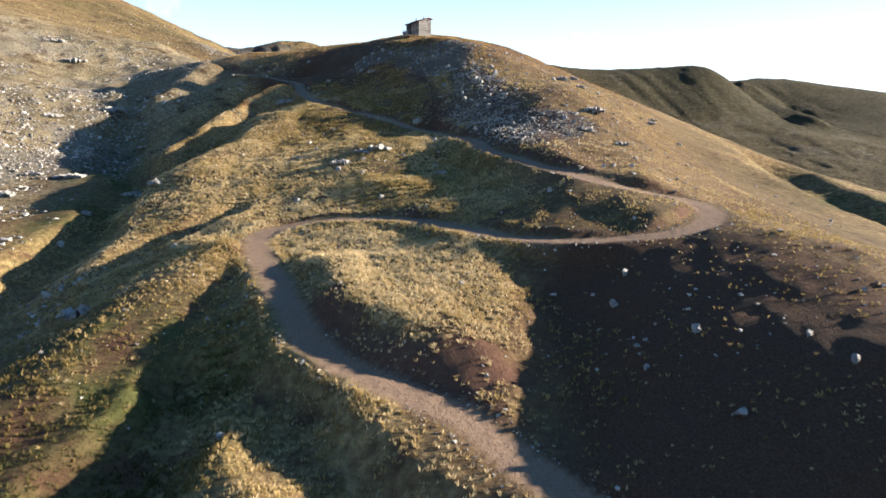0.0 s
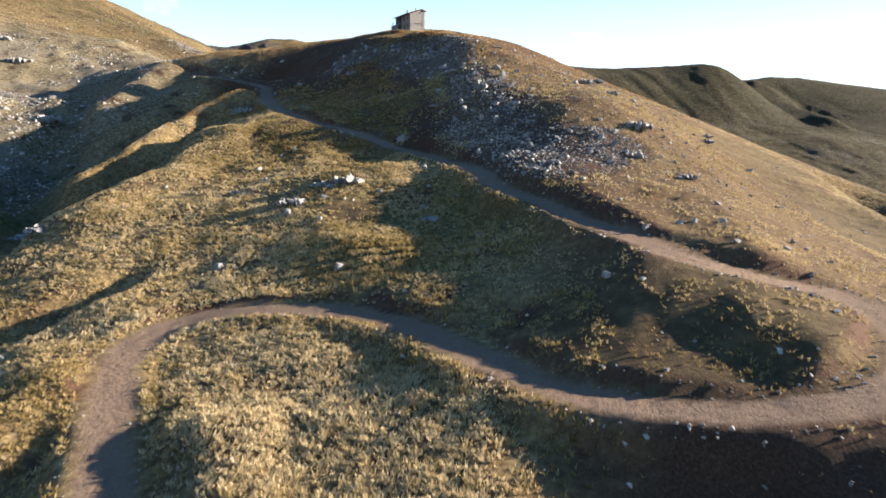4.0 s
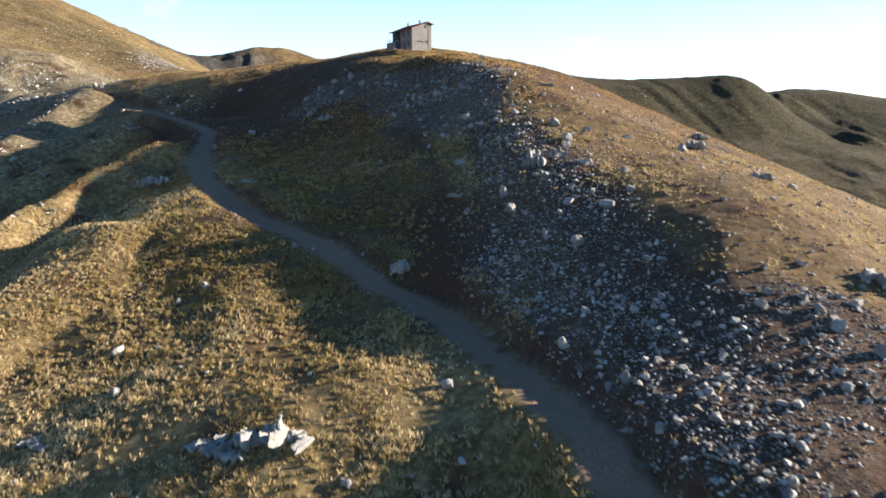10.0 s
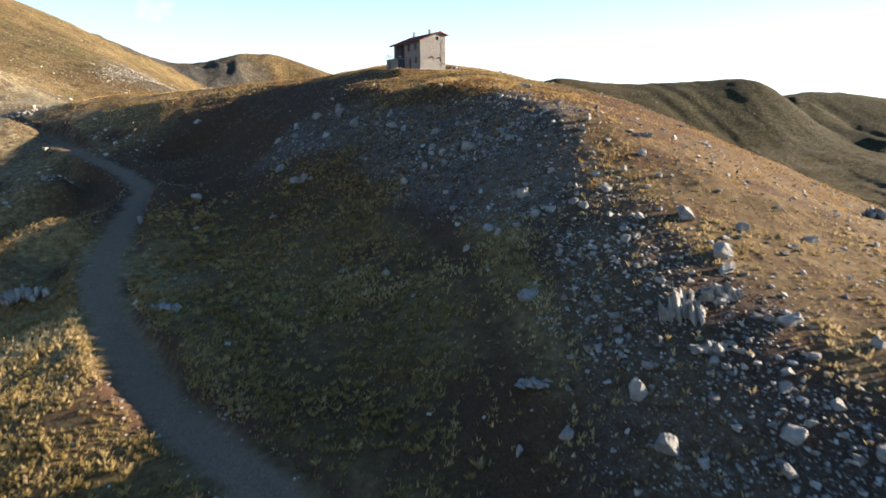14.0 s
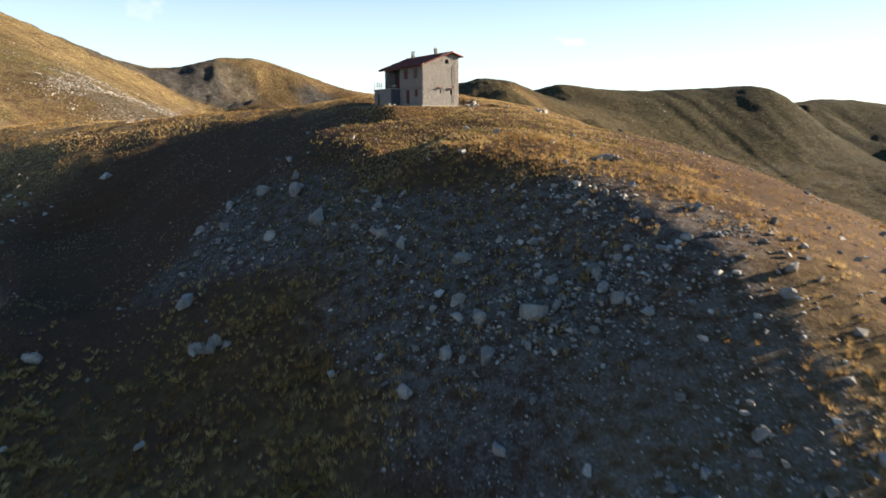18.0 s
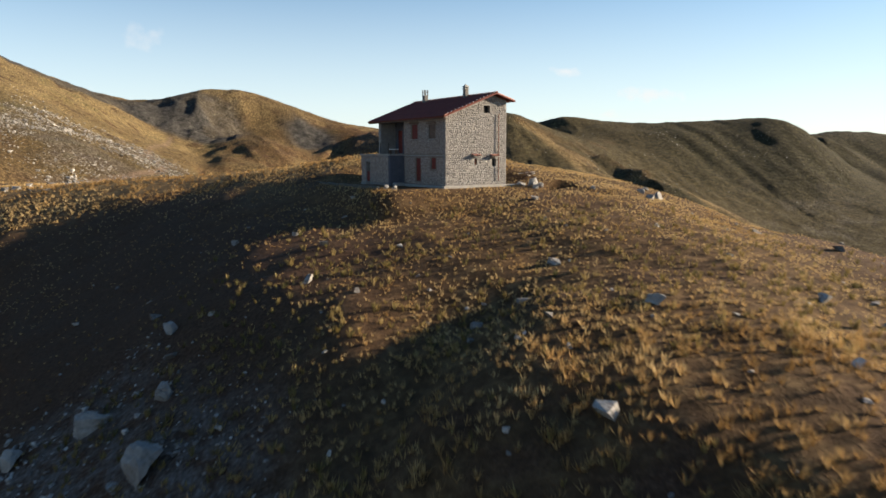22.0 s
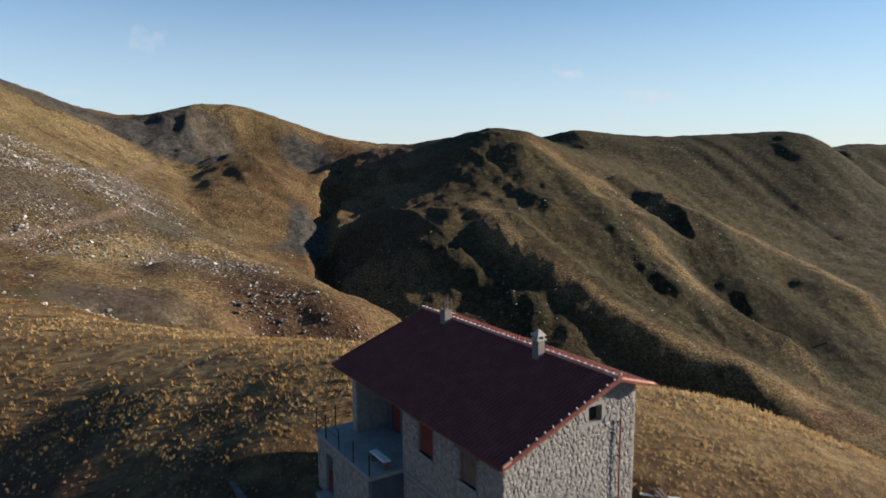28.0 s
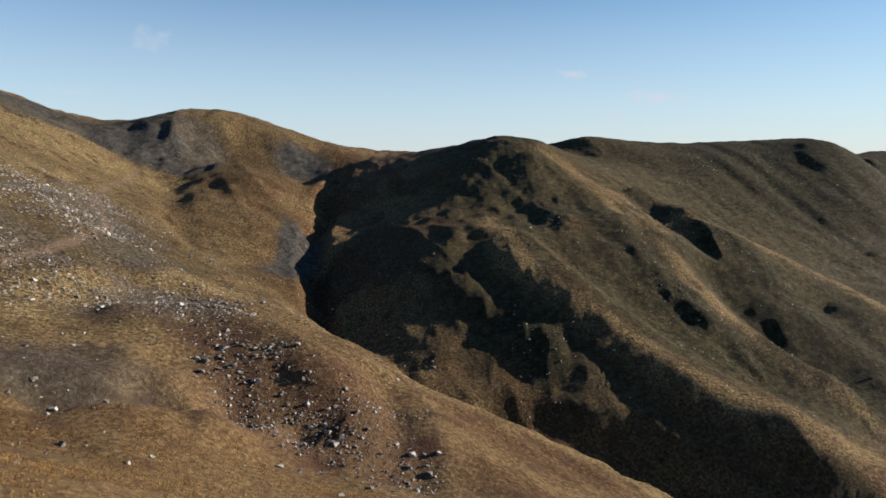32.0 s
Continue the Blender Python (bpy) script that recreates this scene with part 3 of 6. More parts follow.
def ground_material():
    m, n, l, b = material("dry_mountain_ground")
    co = n.new("ShaderNodeNewGeometry").outputs["Position"]

    def attr(k):
        a = n.new("ShaderNodeAttribute")
        a.attribute_name = k
        return a.outputs["Fac"]

    def window(sock, lo, hi):
        r = n.new("ShaderNodeMapRange")
        l.new(sock, r.inputs[0])
        r.inputs[1].default_value, r.inputs[2].default_value = lo, hi
        return r.outputs[0]

    def times(a, k):
        t = n.new("ShaderNodeMath")
        t.operation = "MULTIPLY"
        l.new(a, t.inputs[0])
        if isinstance(k, float):
            t.inputs[1].default_value = k
        else:
            l.new(k, t.inputs[1])
        return t.outputs[0]

    broad, patch, tuft, grain = noise_node(n, l, 0.018, 4, 0.6, co), noise_node(n, l, 0.11, 6, 0.62, co), noise_node(n, l, 0.9, 6, 0.7, co), noise_node(n, l, 5.0, 5, 0.7, co)
    hummock = noise_node(n, l, 0.28, 5, 0.65, co)

    def tones(stops, by):
        r = ramp(n, stops)
        l.new(by.outputs[0], r.inputs[0])
        return r.outputs[0]

    straw = tones([(0.3, (0.07, 0.048, 0.024)), (0.5, (0.17, 0.122, 0.058)), (0.7, (0.31, 0.235, 0.12))], tuft)
    earth = tones([(0.3, (0.027, 0.0145, 0.009)), (0.5, (0.058, 0.0325, 0.02)), (0.72, (0.108, 0.064, 0.039))], grain)
    green = tones([(0.3, (0.022, 0.026, 0.009)), (0.7, (0.085, 0.085, 0.03))], tuft)
    olive = tones([(0.3, (0.022, 0.018, 0.0105)), (0.5, (0.049, 0.0395, 0.02)), (0.7, (0.092, 0.074, 0.035))], hummock)
    # near-black tone for dark rock and growth, also for painted flank shade
    heath_shade = tones([(0.3, (0.012, 0.0105, 0.0055)), (0.5, (0.029, 0.025, 0.0125)), (0.7, (0.062, 0.053, 0.025))], hummock)
    pale = tones([(0.3, (0.12, 0.102, 0.07)), (0.5, (0.225, 0.195, 0.135)), (0.7, (0.33, 0.295, 0.22))], tuft)
    rust = tones([(0.3, (0.027, 0.0145, 0.0075)), (0.5, (0.067, 0.037, 0.0175)), (0.7, (0.137, 0.084, 0.039))], tuft)
    stone = tones([(0.3, (0.045, 0.039, 0.035)), (0.55, (0.12, 0.108, 0.1)), (0.75, (0.25, 0.235, 0.22))], grain)
    clay = tones([(0.3, (0.024, 0.0225, 0.021)), (0.5, (0.05, 0.047, 0.043)), (0.7, (0.09, 0.084, 0.076))], hummock)
    track = tones([(0.3, (0.115, 0.078, 0.056)), (0.7, (0.22, 0.157, 0.113))], grain)
    red = tones([(0.3, (0.045, 0.023, 0.017)), (0.7, (0.105, 0.056, 0.04))], grain)
    c = mixed(n, l, straw, rust, times(window(broad.outputs[0], 0.45, 0.68), 0.6))
    c = mixed(n, l, c, rust, attr("rust"))
    c = mixed(n, l, c, pale, attr("pale"))
    c = mixed(n, l, c, earth, window(patch.outputs[0], 0.52, 0.68))
    c = mixed(n, l, c, earth, attr("bare"))
    c = mixed(n, l, c, olive, attr("olive"))
    c = mixed(n, l, c, green, times(attr("green"), window(patch.outputs[0], 0.65, 0.4)))
    c = mixed(n, l, c, stone, times(attr("scree"), window(tuft.outputs[0], 0.4, 0.6)))
    c = mixed(n, l, c, clay, attr("clay"))
    c = mixed(n, l, c, heath_shade, attr("crag_shade"))
    c = mixed(n, l, c, red, attr("cut"))
    c = mixed(n, l, c, track, attr("road"))
    c = mixed(n, l, c, tones([(0.36, (0.5, 0.5, 0.5)), (0.62, (1.3, 1.3, 1.3))], tuft), times(attr("wild"), 0.75), "MULTIPLY")
    l.new(c, b.inputs["Base Color"])
    b.inputs["Roughness"].default_value = 0.95
    b.inputs["Specular IOR Level"].default_value = 0.1
    s = n.new("ShaderNodeMath")
    s.operation = "MULTIPLY_ADD"
    l.new(grain.outputs[0], s.inputs[0])
    s.inputs[1].default_value = 0.35
    l.new(tuft.outputs[0], s.inputs[2])
    s2 = n.new("ShaderNodeMath")
    rougher = n.new("ShaderNodeMath")
    rougher.operation = "MULTIPLY_ADD"
    l.new(attr("wild"), rougher.inputs[0])
    rougher.inputs[1].default_value, rougher.inputs[2].default_value = 1.0, 0.25
    l.new(times(s.outputs[0], rougher.outputs[0]), s2.inputs[0])
    l.new(times(hummock.outputs[0], attr("wild")), s2.inputs[1])
    bumped(n, l, b, s2.outputs[0], 0.8, 1.0)
    return m


GROUND = ground_material()
STONE_WALL = surface("grey_rubble_stone", [(0.3, (0.065, 0.061, 0.058)), (0.5, (0.15, 0.142, 0.136)), (0.68, (0.32, 0.305, 0.288))], 4.2, 0.9, 0.6, 0.03, per_object=0.12)
ROOF = surface("dark_red_roof_tile", [(0.3, (0.075, 0.017, 0.014)), (0.6, (0.115, 0.028, 0.022)), (0.8, (0.17, 0.05, 0.036))], 1.5, 0.75, 0.3, 0.02, per_object=0.1)
ROCK = surface("pale_limestone", [(0.3, (0.05, 0.047, 0.044)), (0.44, (0.15, 0.143, 0.136)), (0.58, (0.225, 0.216, 0.205)), (0.78, (0.35, 0.338, 0.318))], 1.6, 0.9, 0.9, 0.12, per_object=0.15)
CONCRETE = surface("weathered_concrete", [(0.3, (0.16, 0.152, 0.145)), (0.7, (0.32, 0.305, 0.28))], 1.5, 0.9, 0.3, 0.02)

# ---- the ground: one sheet out to the horizon ----
gx = np.r_[-3200, -2400, -1800, -1300, -1000, -800, -650, -540, np.arange(-460, -200, 4.0), np.arange(-200, -84, 1.8), np.arange(-84, 62, 0.8), np.arange(62, 180, 1.9), np.arange(180, 560, 3.6), 580, 640, 720, 850, 1000, 1300, 1800, 2400, 3200]
gy = np.r_[-3000, -2000, -1200, -700, -400, -220, -120, -70, -40, np.arange(-20, 30, 2.0), np.arange(30, 345, 0.8), np.arange(345, 460, 1.3), np.arange(460, 900, 2.0), np.arange(900, 1200, 5.0), 1230, 1280, 1350, 1500, 1800, 2300, 3200]
GXX, GYY = [a.ravel() for a in np.meshgrid(gx, gy)]
gz, gd, gside, gzr = height(GXX, GYY, True)
nx, ny = len(gx), len(gy)
idx = np.arange(nx * ny).reshape(ny, nx)
quads = np.c_[idx[:-1, :-1].ravel(), idx[:-1, 1:].ravel(), idx[1:, 1:].ravel(), idx[1:, :-1].ravel()]
ground_mesh = mesh_from("ground", np.c_[GXX, GYY, gz], quads, GROUND, True)


SCREE_A = ((0, 248), (12, 246), (17, 225), (18, 209), (24, 189), (39, 179), (30, 160), (19, 156), (12, 163), (6, 181), (1, 205))
SCREE_B = ((-39, 288), (-37, 302), (-29, 309), (-19, 294), (-6, 284), (4, 283), (12, 270), (10, 248), (1, 244), (-6, 249), (-12, 262), (-17, 273), (-29, 283))
PALE_TUSSOCKS = ((-49, 280), (-39, 280), (-15, 261), (-8, 238), (-8, 216), (-17, 224), (-37, 243))
BARE_EARTH = ((-14, 261), (-6, 257), (-4, 240), (0, 215), (4, 205), (1, 196), (-6, 200), (-7, 215), (-7, 237))
GREY_SLOPE = ((-118, 492), (-110, 494), (-95, 503), (-86, 505), (-78, 500), (-70, 499), (-62, 488), (-53, 474), (-63, 464), (-76, 466), (-92, 476), (-106, 470))
RED_SCREE = ((-82, 521), (-66, 527), (-43, 515), (-26, 518), (-14, 508), (-8, 494), (-12, 480), (-24, 478), (-39, 483), (-50, 486), (-57, 482), (-68, 500))
ROCKY_BANK = ((-215, 640), (-190, 660), (-168, 678), (-135, 640), (-105, 598), (-84, 562), (-67, 540), (-84, 530), (-121, 514), (-180, 525))
LEFT_ROCKS = ((-215, 360), (-165, 345), (-130, 285), (-108, 225), (-100, 185), (-112, 165), (-150, 215), (-190, 290))
RED_BANK = ((-17, 84), (-13, 87), (-8, 74), (-3, 69), (6, 69), (9, 64), (2, 60), (-8, 66), (-14, 73))
OLD_TRACK = smooth_line(((-197, 779), (-186, 735), (-174, 680), (-158, 640), (-144, 620), (-136, 596), (-130, 560), (-136, 537), (-146, 510)), 12)
wobble = 0.45 * lattice_noise(GXX, GYY, 3.0, 23)
patchy = lattice_noise(GXX, GYY, 24, 24) + 0.5 * lattice_noise(GXX, GYY, 9, 25)
on = lambda outline, soft, rag: zone(GXX, GYY, outline, soft, rag)
road_mask = ease(2.45, 1.75, gd + wobble)
cut_mask = ease(5.0, 3.0, gd + 2 * wobble) * ease(0.1, 0.6, gz - gzr + 0.1)
track_near = np.where((GXX > -205) & (GXX < -122) & (GYY > 500) & (GYY < 790))[0]
old = np.zeros(len(GXX))
old[track_near] = ease(2.6, 1.0, np.hypot(GXX[track_near, None] - OLD_TRACK[:, 0], GYY[track_near, None] - OLD_TRACK[:, 1]).min(1))
NEAR_EDGE = ((-200, -140, -91, -82, -70, -64, -50, -39, -28, 0, 60, 140), (440, 455, 462, 464, 470, 478, 491, 486, 476, 462, 440, 420))
beyond = ease(0, 3, GYY - np.interp(GXX, *NEAR_EDGE) + 1.5 * lattice_noise(GXX, GYY, 6, 26))
# crest grass kept paler, with the sunlit look of the ridges in its colour
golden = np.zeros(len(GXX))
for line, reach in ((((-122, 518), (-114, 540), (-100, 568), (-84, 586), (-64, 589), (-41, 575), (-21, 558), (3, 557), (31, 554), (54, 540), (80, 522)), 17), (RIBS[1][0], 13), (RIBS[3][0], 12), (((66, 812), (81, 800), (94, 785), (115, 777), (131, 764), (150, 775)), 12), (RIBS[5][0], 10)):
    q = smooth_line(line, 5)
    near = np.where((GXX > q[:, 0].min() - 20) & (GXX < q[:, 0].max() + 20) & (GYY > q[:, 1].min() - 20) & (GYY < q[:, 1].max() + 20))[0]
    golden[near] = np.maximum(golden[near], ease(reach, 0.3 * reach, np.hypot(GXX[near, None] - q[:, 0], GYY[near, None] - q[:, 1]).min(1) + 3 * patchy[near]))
hollow = ease(26, 10, np.hypot((GXX - 107) * 1.3, (GYY - 180) * 0.6) + 5 * patchy)
brow = ease(352, 335, GYY) * ease(56, 30, np.hypot((GXX + 8) * 0.9, (GYY - 302) * 0.9) + 6 * patchy) * ease(250, 266, GYY)
red_head = ease(30, 14, np.hypot(GXX + 50, (GYY - 845) * 0.55) + 5 * patchy)
gorge_clay = ease(14, 7, np.abs(GXX + 86 + 4 * patchy)) * ease(660, 680, GYY) * ease(745, 730, GYY) + ease(30, 14, np.hypot(GXX + 104, (GYY - 852) * 1.1) + 5 * patchy)
masks = {
    "road": np.maximum(road_mask, 0.8 * old),
    "cut": np.maximum(np.maximum(cut_mask, 0.85 * on(RED_BANK, 1.2, 1.0)), 0.5 * on(RED_SCREE, 8, 4) + 0.5 * ease(7, 3, np.hypot(GXX + 14, GYY - 160)) + 0.45 * red_head),
    "scree": np.clip(0.32 * on(SCREE_A, 2, 2) + 0.85 * on(SCREE_B, 2, 2) + 0.6 * on(ROCKY_BANK, 12, 6) * ease(-0.2, 0.5, patchy) + 0.7 * on(LEFT_ROCKS, 12, 6) * ease(-0.1, 0.5, patchy) + 0.6 * ease(-95, -135, GXX) * ease(110, 150, GYY) * ease(460, 400, GYY) * ease(-0.1, 0.5, patchy) + 0.35 * ease(240, 300, GXX) * ease(700, 800, GYY) * ease(0.0, 0.6, patchy), 0, 1),
    "green": np.clip(0.2 * on(PALE_TUSSOCKS, 3, 2) + 1.0 * ease(34, 16, np.hypot(GXX + 40, GYY - 66)) + 0.7 * ease(26, 12, np.hypot(GXX + 3, (GYY - 150) * 0.8)) + 0.3 * ease(32, 14, np.hypot(GXX + 28, (GYY - 200) * 0.8)) + 0.9 * ease(16, 6, np.abs(GXX + 100 - 0.35 * (GYY - 200) * -1)) * ease(110, 150, GYY) * ease(320, 250, GYY) + 0.8 * hollow + 0.5 * ease(0.35, 0.8, patchy) * ease(-70, -110, GXX), 0, 1),
    # first term: earth of the western hollow, darkened to deepen its shade
    "bare": np.clip(0.95 * ease(40, 24, np.hypot(GXX + 50, (GYY - 314) * 0.8) + 4 * patchy) + 0.9 * on(BARE_EARTH, 3, 2) + 0.6 * on(PALE_TUSSOCKS, 4, 2) + 0.45 * ease(30, 14, np.hypot(GXX + 26, (GYY - 205) * 0.8)) + 0.7 * on(SCREE_A, 2, 2) + 0.5 * on(SCREE_B, 2, 2) + 0.75 * ease(30, 16, np.hypot(GXX - 21, (GYY - 62) * 0.75)) + 0.75 * ease(-26, -34, GXX) * ease(-66, -54, GXX) * ease(104, 88, GYY) + 0.6 * ease(8, 20, GXX) * ease(90, 60, GXX) * ease(420, 330, GYY), 0, 1),
    "clay": np.clip(on(GREY_HILLS, 6, 5) * (0.75 + 0.25 * ease(-0.5, 0.2, patchy)) + 0.62 * on(GREY_SLOPE, 9, 5) * beyond * (0.6 + 0.4 * ease(-0.5, 0.3, patchy)) + gorge_clay, 0, 1),
    "rust": np.clip(0.9 * brow + 0.6 * ease(388, 412, GYY + 4 * patchy) * (1 - beyond) * ease(-190, -140, GXX) + (0.42 + 0.48 * ease(-0.2, 0.6, patchy)) * beyond * (1 - 0.8 * golden) * ease(-200, -130, GXX), 0, 1),
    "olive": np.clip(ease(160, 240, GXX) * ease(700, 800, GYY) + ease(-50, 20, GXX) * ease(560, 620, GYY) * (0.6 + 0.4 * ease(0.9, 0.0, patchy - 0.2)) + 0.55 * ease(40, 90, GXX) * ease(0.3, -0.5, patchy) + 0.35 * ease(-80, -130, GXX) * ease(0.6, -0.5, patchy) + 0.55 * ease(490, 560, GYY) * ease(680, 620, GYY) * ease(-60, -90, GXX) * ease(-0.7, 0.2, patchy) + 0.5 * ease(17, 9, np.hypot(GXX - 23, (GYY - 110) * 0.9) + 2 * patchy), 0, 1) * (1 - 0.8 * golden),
    "pale": np.clip((0.55 + 0.25 * ease(-0.2, 0.5, patchy)) * ease(-92, -125, GXX + 8 * patchy) * ease(130, 180, GYY) * ease(480, 430, GYY) , 0, 0.85),
    # bare rock and the long wall, plus shade painted over the flanks
    "crag_shade": np.clip(crags(GXX, GYY) * (0.5 + 0.6 * ease(-0.6, 0.3, patchy)) + 0.95 * ease(190, 250, GXX) * ease(840, 910, GYY) * (0.8 + 0.2 * ease(0.4, -0.4, patchy)) + 0.9 * on(SHADED_FLANKS[0], 7, 5) + 0.55 * on(SHADED_FLANKS[1], 7, 5) * ease(0.6, -0.3, patchy), 0, 1),
    "wild": np.clip(0.12 + 1.1 * ease(430, 600, GYY) + 0.5 * ease(70, 130, np.abs(GXX)), 0, 1.3),
}
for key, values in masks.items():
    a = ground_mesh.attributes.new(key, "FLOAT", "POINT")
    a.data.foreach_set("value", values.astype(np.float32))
ground = tagged(new("ground", ground_mesh), "dry yellow grass and bare brown earth on a mountain slope", "ground", kind="structure")

# ---- the stone house ----
PLASTER = surface("grey_plaster", [(0.3, (0.085, 0.08, 0.076)), (0.7, (0.18, 0.168, 0.157))], 1.3, 0.95, 0.3, 0.02)
# darker plaster copy with blue sky-lit shade put into its colour
SHADE_PLASTER = surface("sky_shaded_plaster", [(0.3, (0.045, 0.05, 0.066)), (0.7, (0.095, 0.102, 0.128))], 1.3, 0.95, 0.3, 0.02)
RED_WOOD = surface("faded_red_paint_on_wood", [(0.3, (0.085, 0.016, 0.012)), (0.7, (0.18, 0.036, 0.026))], 3.0, 0.7, 0.3, 0.01)
GREY_WOOD = surface("weathered_brown_wood", [(0.3, (0.075, 0.05, 0.038)), (0.7, (0.17, 0.12, 0.09))], 3.0, 0.85, 0.4, 0.01)
IRON = surface("dark_iron", [(0.3, (0.02, 0.02, 0.02)), (0.7, (0.06, 0.05, 0.045))], 5.0, 0.6, 0.2, 0.01)
RUST = surface("rust_red_pipe", [(0.3, (0.12, 0.042, 0.028)), (0.7, (0.22, 0.085, 0.055))], 4.0, 0.6, 0.2, 0.01)
MORTAR = surface("pale_mortar", [(0.3, (0.12, 0.115, 0.11)), (0.7, (0.26, 0.25, 0.24))], 4.0, 0.95, 0.5, 0.02)
BROWN_MORTAR = surface("brown_mortar", [(0.3, (0.11, 0.087, 0.073)), (0.7, (0.24, 0.197, 0.172))], 4.0, 0.95, 0.5, 0.02)
# shade of unlit rooms, put into a near-black colour
DARK = surface("interior_shade", [(0.3, (0.01, 0.01, 0.01)), (0.7, (0.03, 0.027, 0.025))], 2.0, 1.0, 0.0)
WHITE = surface("white_paint", [(0.3, (0.5, 0.5, 0.48)), (0.7, (0.75, 0.74, 0.72))], 3.0, 0.6, 0.1, 0.01)
# paler copy of the roof tile with mortar, sunlight put into its colour
ROOF_PALE = surface("sunlit_orange_tile_mortar", [(0.3, (0.30, 0.11, 0.075)), (0.6, (0.42, 0.2, 0.15)), (0.8, (0.6, 0.5, 0.44))], 3.0, 0.8, 0.3, 0.02, per_object=0.15)

WIDE, LONG, EAVE, RIDGE_U, RIDGE_H, BACK_H = 6.65, 12.3, 6.1, 5.1, 8.05, 7.59
roof_line = lambda u: EAVE + (RIDGE_H - EAVE) * u / RIDGE_U if u <= RIDGE_U else RIDGE_H + (BACK_H - RIDGE_H) * (u - RIDGE_U) / (WIDE - RIDGE_U)
house = tagged(new("house"), "two-storey grey rubble stone house, dark red tiled roof, red shutters", "house")
house.matrix_world = Matrix.Translation(HOUSE) @ Matrix.Rotation(HOUSE_TURN, 4, "Z")


def wall_columns(name, cuts, holes, top, thick, along, at, material):
    """A wall of upright prisms between the cuts, with holes (a0, a1, z0, z1) left open. along: 'u' or 'v'; at: its outer face."""
    bm = bmesh.new()
    place = (lambda a, d, z: (a, at + d, z)) if along == "u" else (lambda a, d, z: (at + d, a, z))
    for a0, a1 in zip(cuts, cuts[1:]):
        spans, low = [], -0.3
        for h0, h1, z0, z1 in sorted(h for h in holes if h[0] <= a0 + 1e-6 and h[1] >= a1 - 1e-6):
            spans.append((low, low, z0, z0))
            low = z1
        spans.append((low, low, top(a0), top(a1)))
        for b0, b1, t0, t1 in spans:
            v = [bm.verts.new(place(a, d, z)) for d in (0, thick) for a, z in ((a0, b0), (a1, b1), (a1, t1), (a0, t0))]
            for f in ((0, 1, 2, 3), (7, 6, 5, 4), (0, 4, 5, 1), (1, 5, 6, 2), (2, 6, 7, 3), (3, 7, 4, 0)):
                bm.faces.new([v[i] for i in f])
    bmesh.ops.remove_doubles(bm, verts=bm.verts, dist=1e-4)
    bmesh.ops.recalc_face_normals(bm, faces=bm.faces)
    return part(name, bm, material, house)


GABLE_HOLES = ((4.1, 4.8, 6.45, 7.1), (3.1, 3.4, 1.87, 2.46), (5.05, 5.5, 1.73, 2.43))
FRONT_HOLES = ((4.65, 5.75, 4.2, 5.55), (1.6, 2.65, 4.2, 5.45), (4.15, 5.0, 0.35, 2.5), (1.55, 2.35, 1.5, 2.55))
gable_wall = wall_columns("gable_wall", (0, 3.1, 3.4, 4.1, 4.8, 5.05, 5.1, 5.5, WIDE), ((3.1, 3.4, 1.87, 2.46), (4.1, 4.8, 6.45, 7.1), (5.05, 5.5, 1.73, 2.43)), roof_line, 0.45, "u", 0, MORTAR)
front_wall = wall_columns("front_wall", (0.45, 1.55, 1.6, 2.35, 2.65, 4.15, 4.65, 5.0, 5.75, 7.2), FRONT_HOLES, lambda v: EAVE, 0.45, "v", 0, BROWN_MORTAR)
loggia_wall = wall_columns("loggia_wall", (7.2, 10.45, 11.3, LONG), ((10.45, 11.3, 2.87, 5.2),), lambda v: 6.6, 0.3, "v", 1.7, SHADE_PLASTER)
back_wall = boxed("back_wall", (WIDE - 0.45, WIDE, 0.45, LONG, -0.3, BACK_H), MORTAR, house)
end_wall = wall_columns("end_wall", (0.05, RIDGE_U, WIDE - 0.45), (), roof_line, -0.45, "u", LONG, MORTAR)
boxed("side_wall", (0.45, 2.0, 6.8, 7.2, 2.8, 6.3), PLASTER, house)
boxed("floor_slab", (0.45, WIDE - 0.45, 0.45, LONG - 0.45, 2.6, 2.8), CONCRETE, house)
boxed("inner_core", (1.9, WIDE - 0.6, 0.6, LONG - 0.6, 0.0, 0.2), DARK, house)
boxed("pillar", (0.0, 0.42, 11.88, LONG, 2.85, 6.15), STONE_WALL, house, 0.03)
boxed("loggia_beam", (0.02, 0.3, 7.2, 11.88, 5.85, 6.1), GREY_WOOD, house)
boxed("string_course", (-0.05, 0.0, 0.0, 7.15, 2.66, 2.76), CONCRETE, house)

# terrace with a store room below it
boxed("terrace_end_wall", (-1.55, 0, 7.15, 7.5, -0.3, 2.7), SHADE_PLASTER, house, 0.0, "smooth plaster, blue sky-lit shade put into its colour")
terrace_front = wall_columns("terrace_front", (7.5, 11.35, 12.15, 13.2), ((11.35, 12.15, 0.1, 2.1),), lambda v: 2.7, 0.35, "v", -1.55, MORTAR)
boxed("terrace_far_wall", (-1.2, 1.2, 12.85, 13.2, -0.3, 2.7), MORTAR, house)
boxed("terrace_slab", (-1.68, 1.7, 7.1, 13.3, 2.7, 2.86), CONCRETE, house, 0.015)
boxed("plinth", (-0.55, 7.6, -0.62, 0.0, -0.45, 0.06), CONCRETE, house, 0.02)
boxed("plinth", (-0.55, 0.0, 0.0, 7.1, -0.45, 0.05), CONCRETE, house, 0.02)
boxed("step", (-1.35, -0.55, 6.3, 7.1, -0.4, 0.16), CONCRETE, house, 0.02)
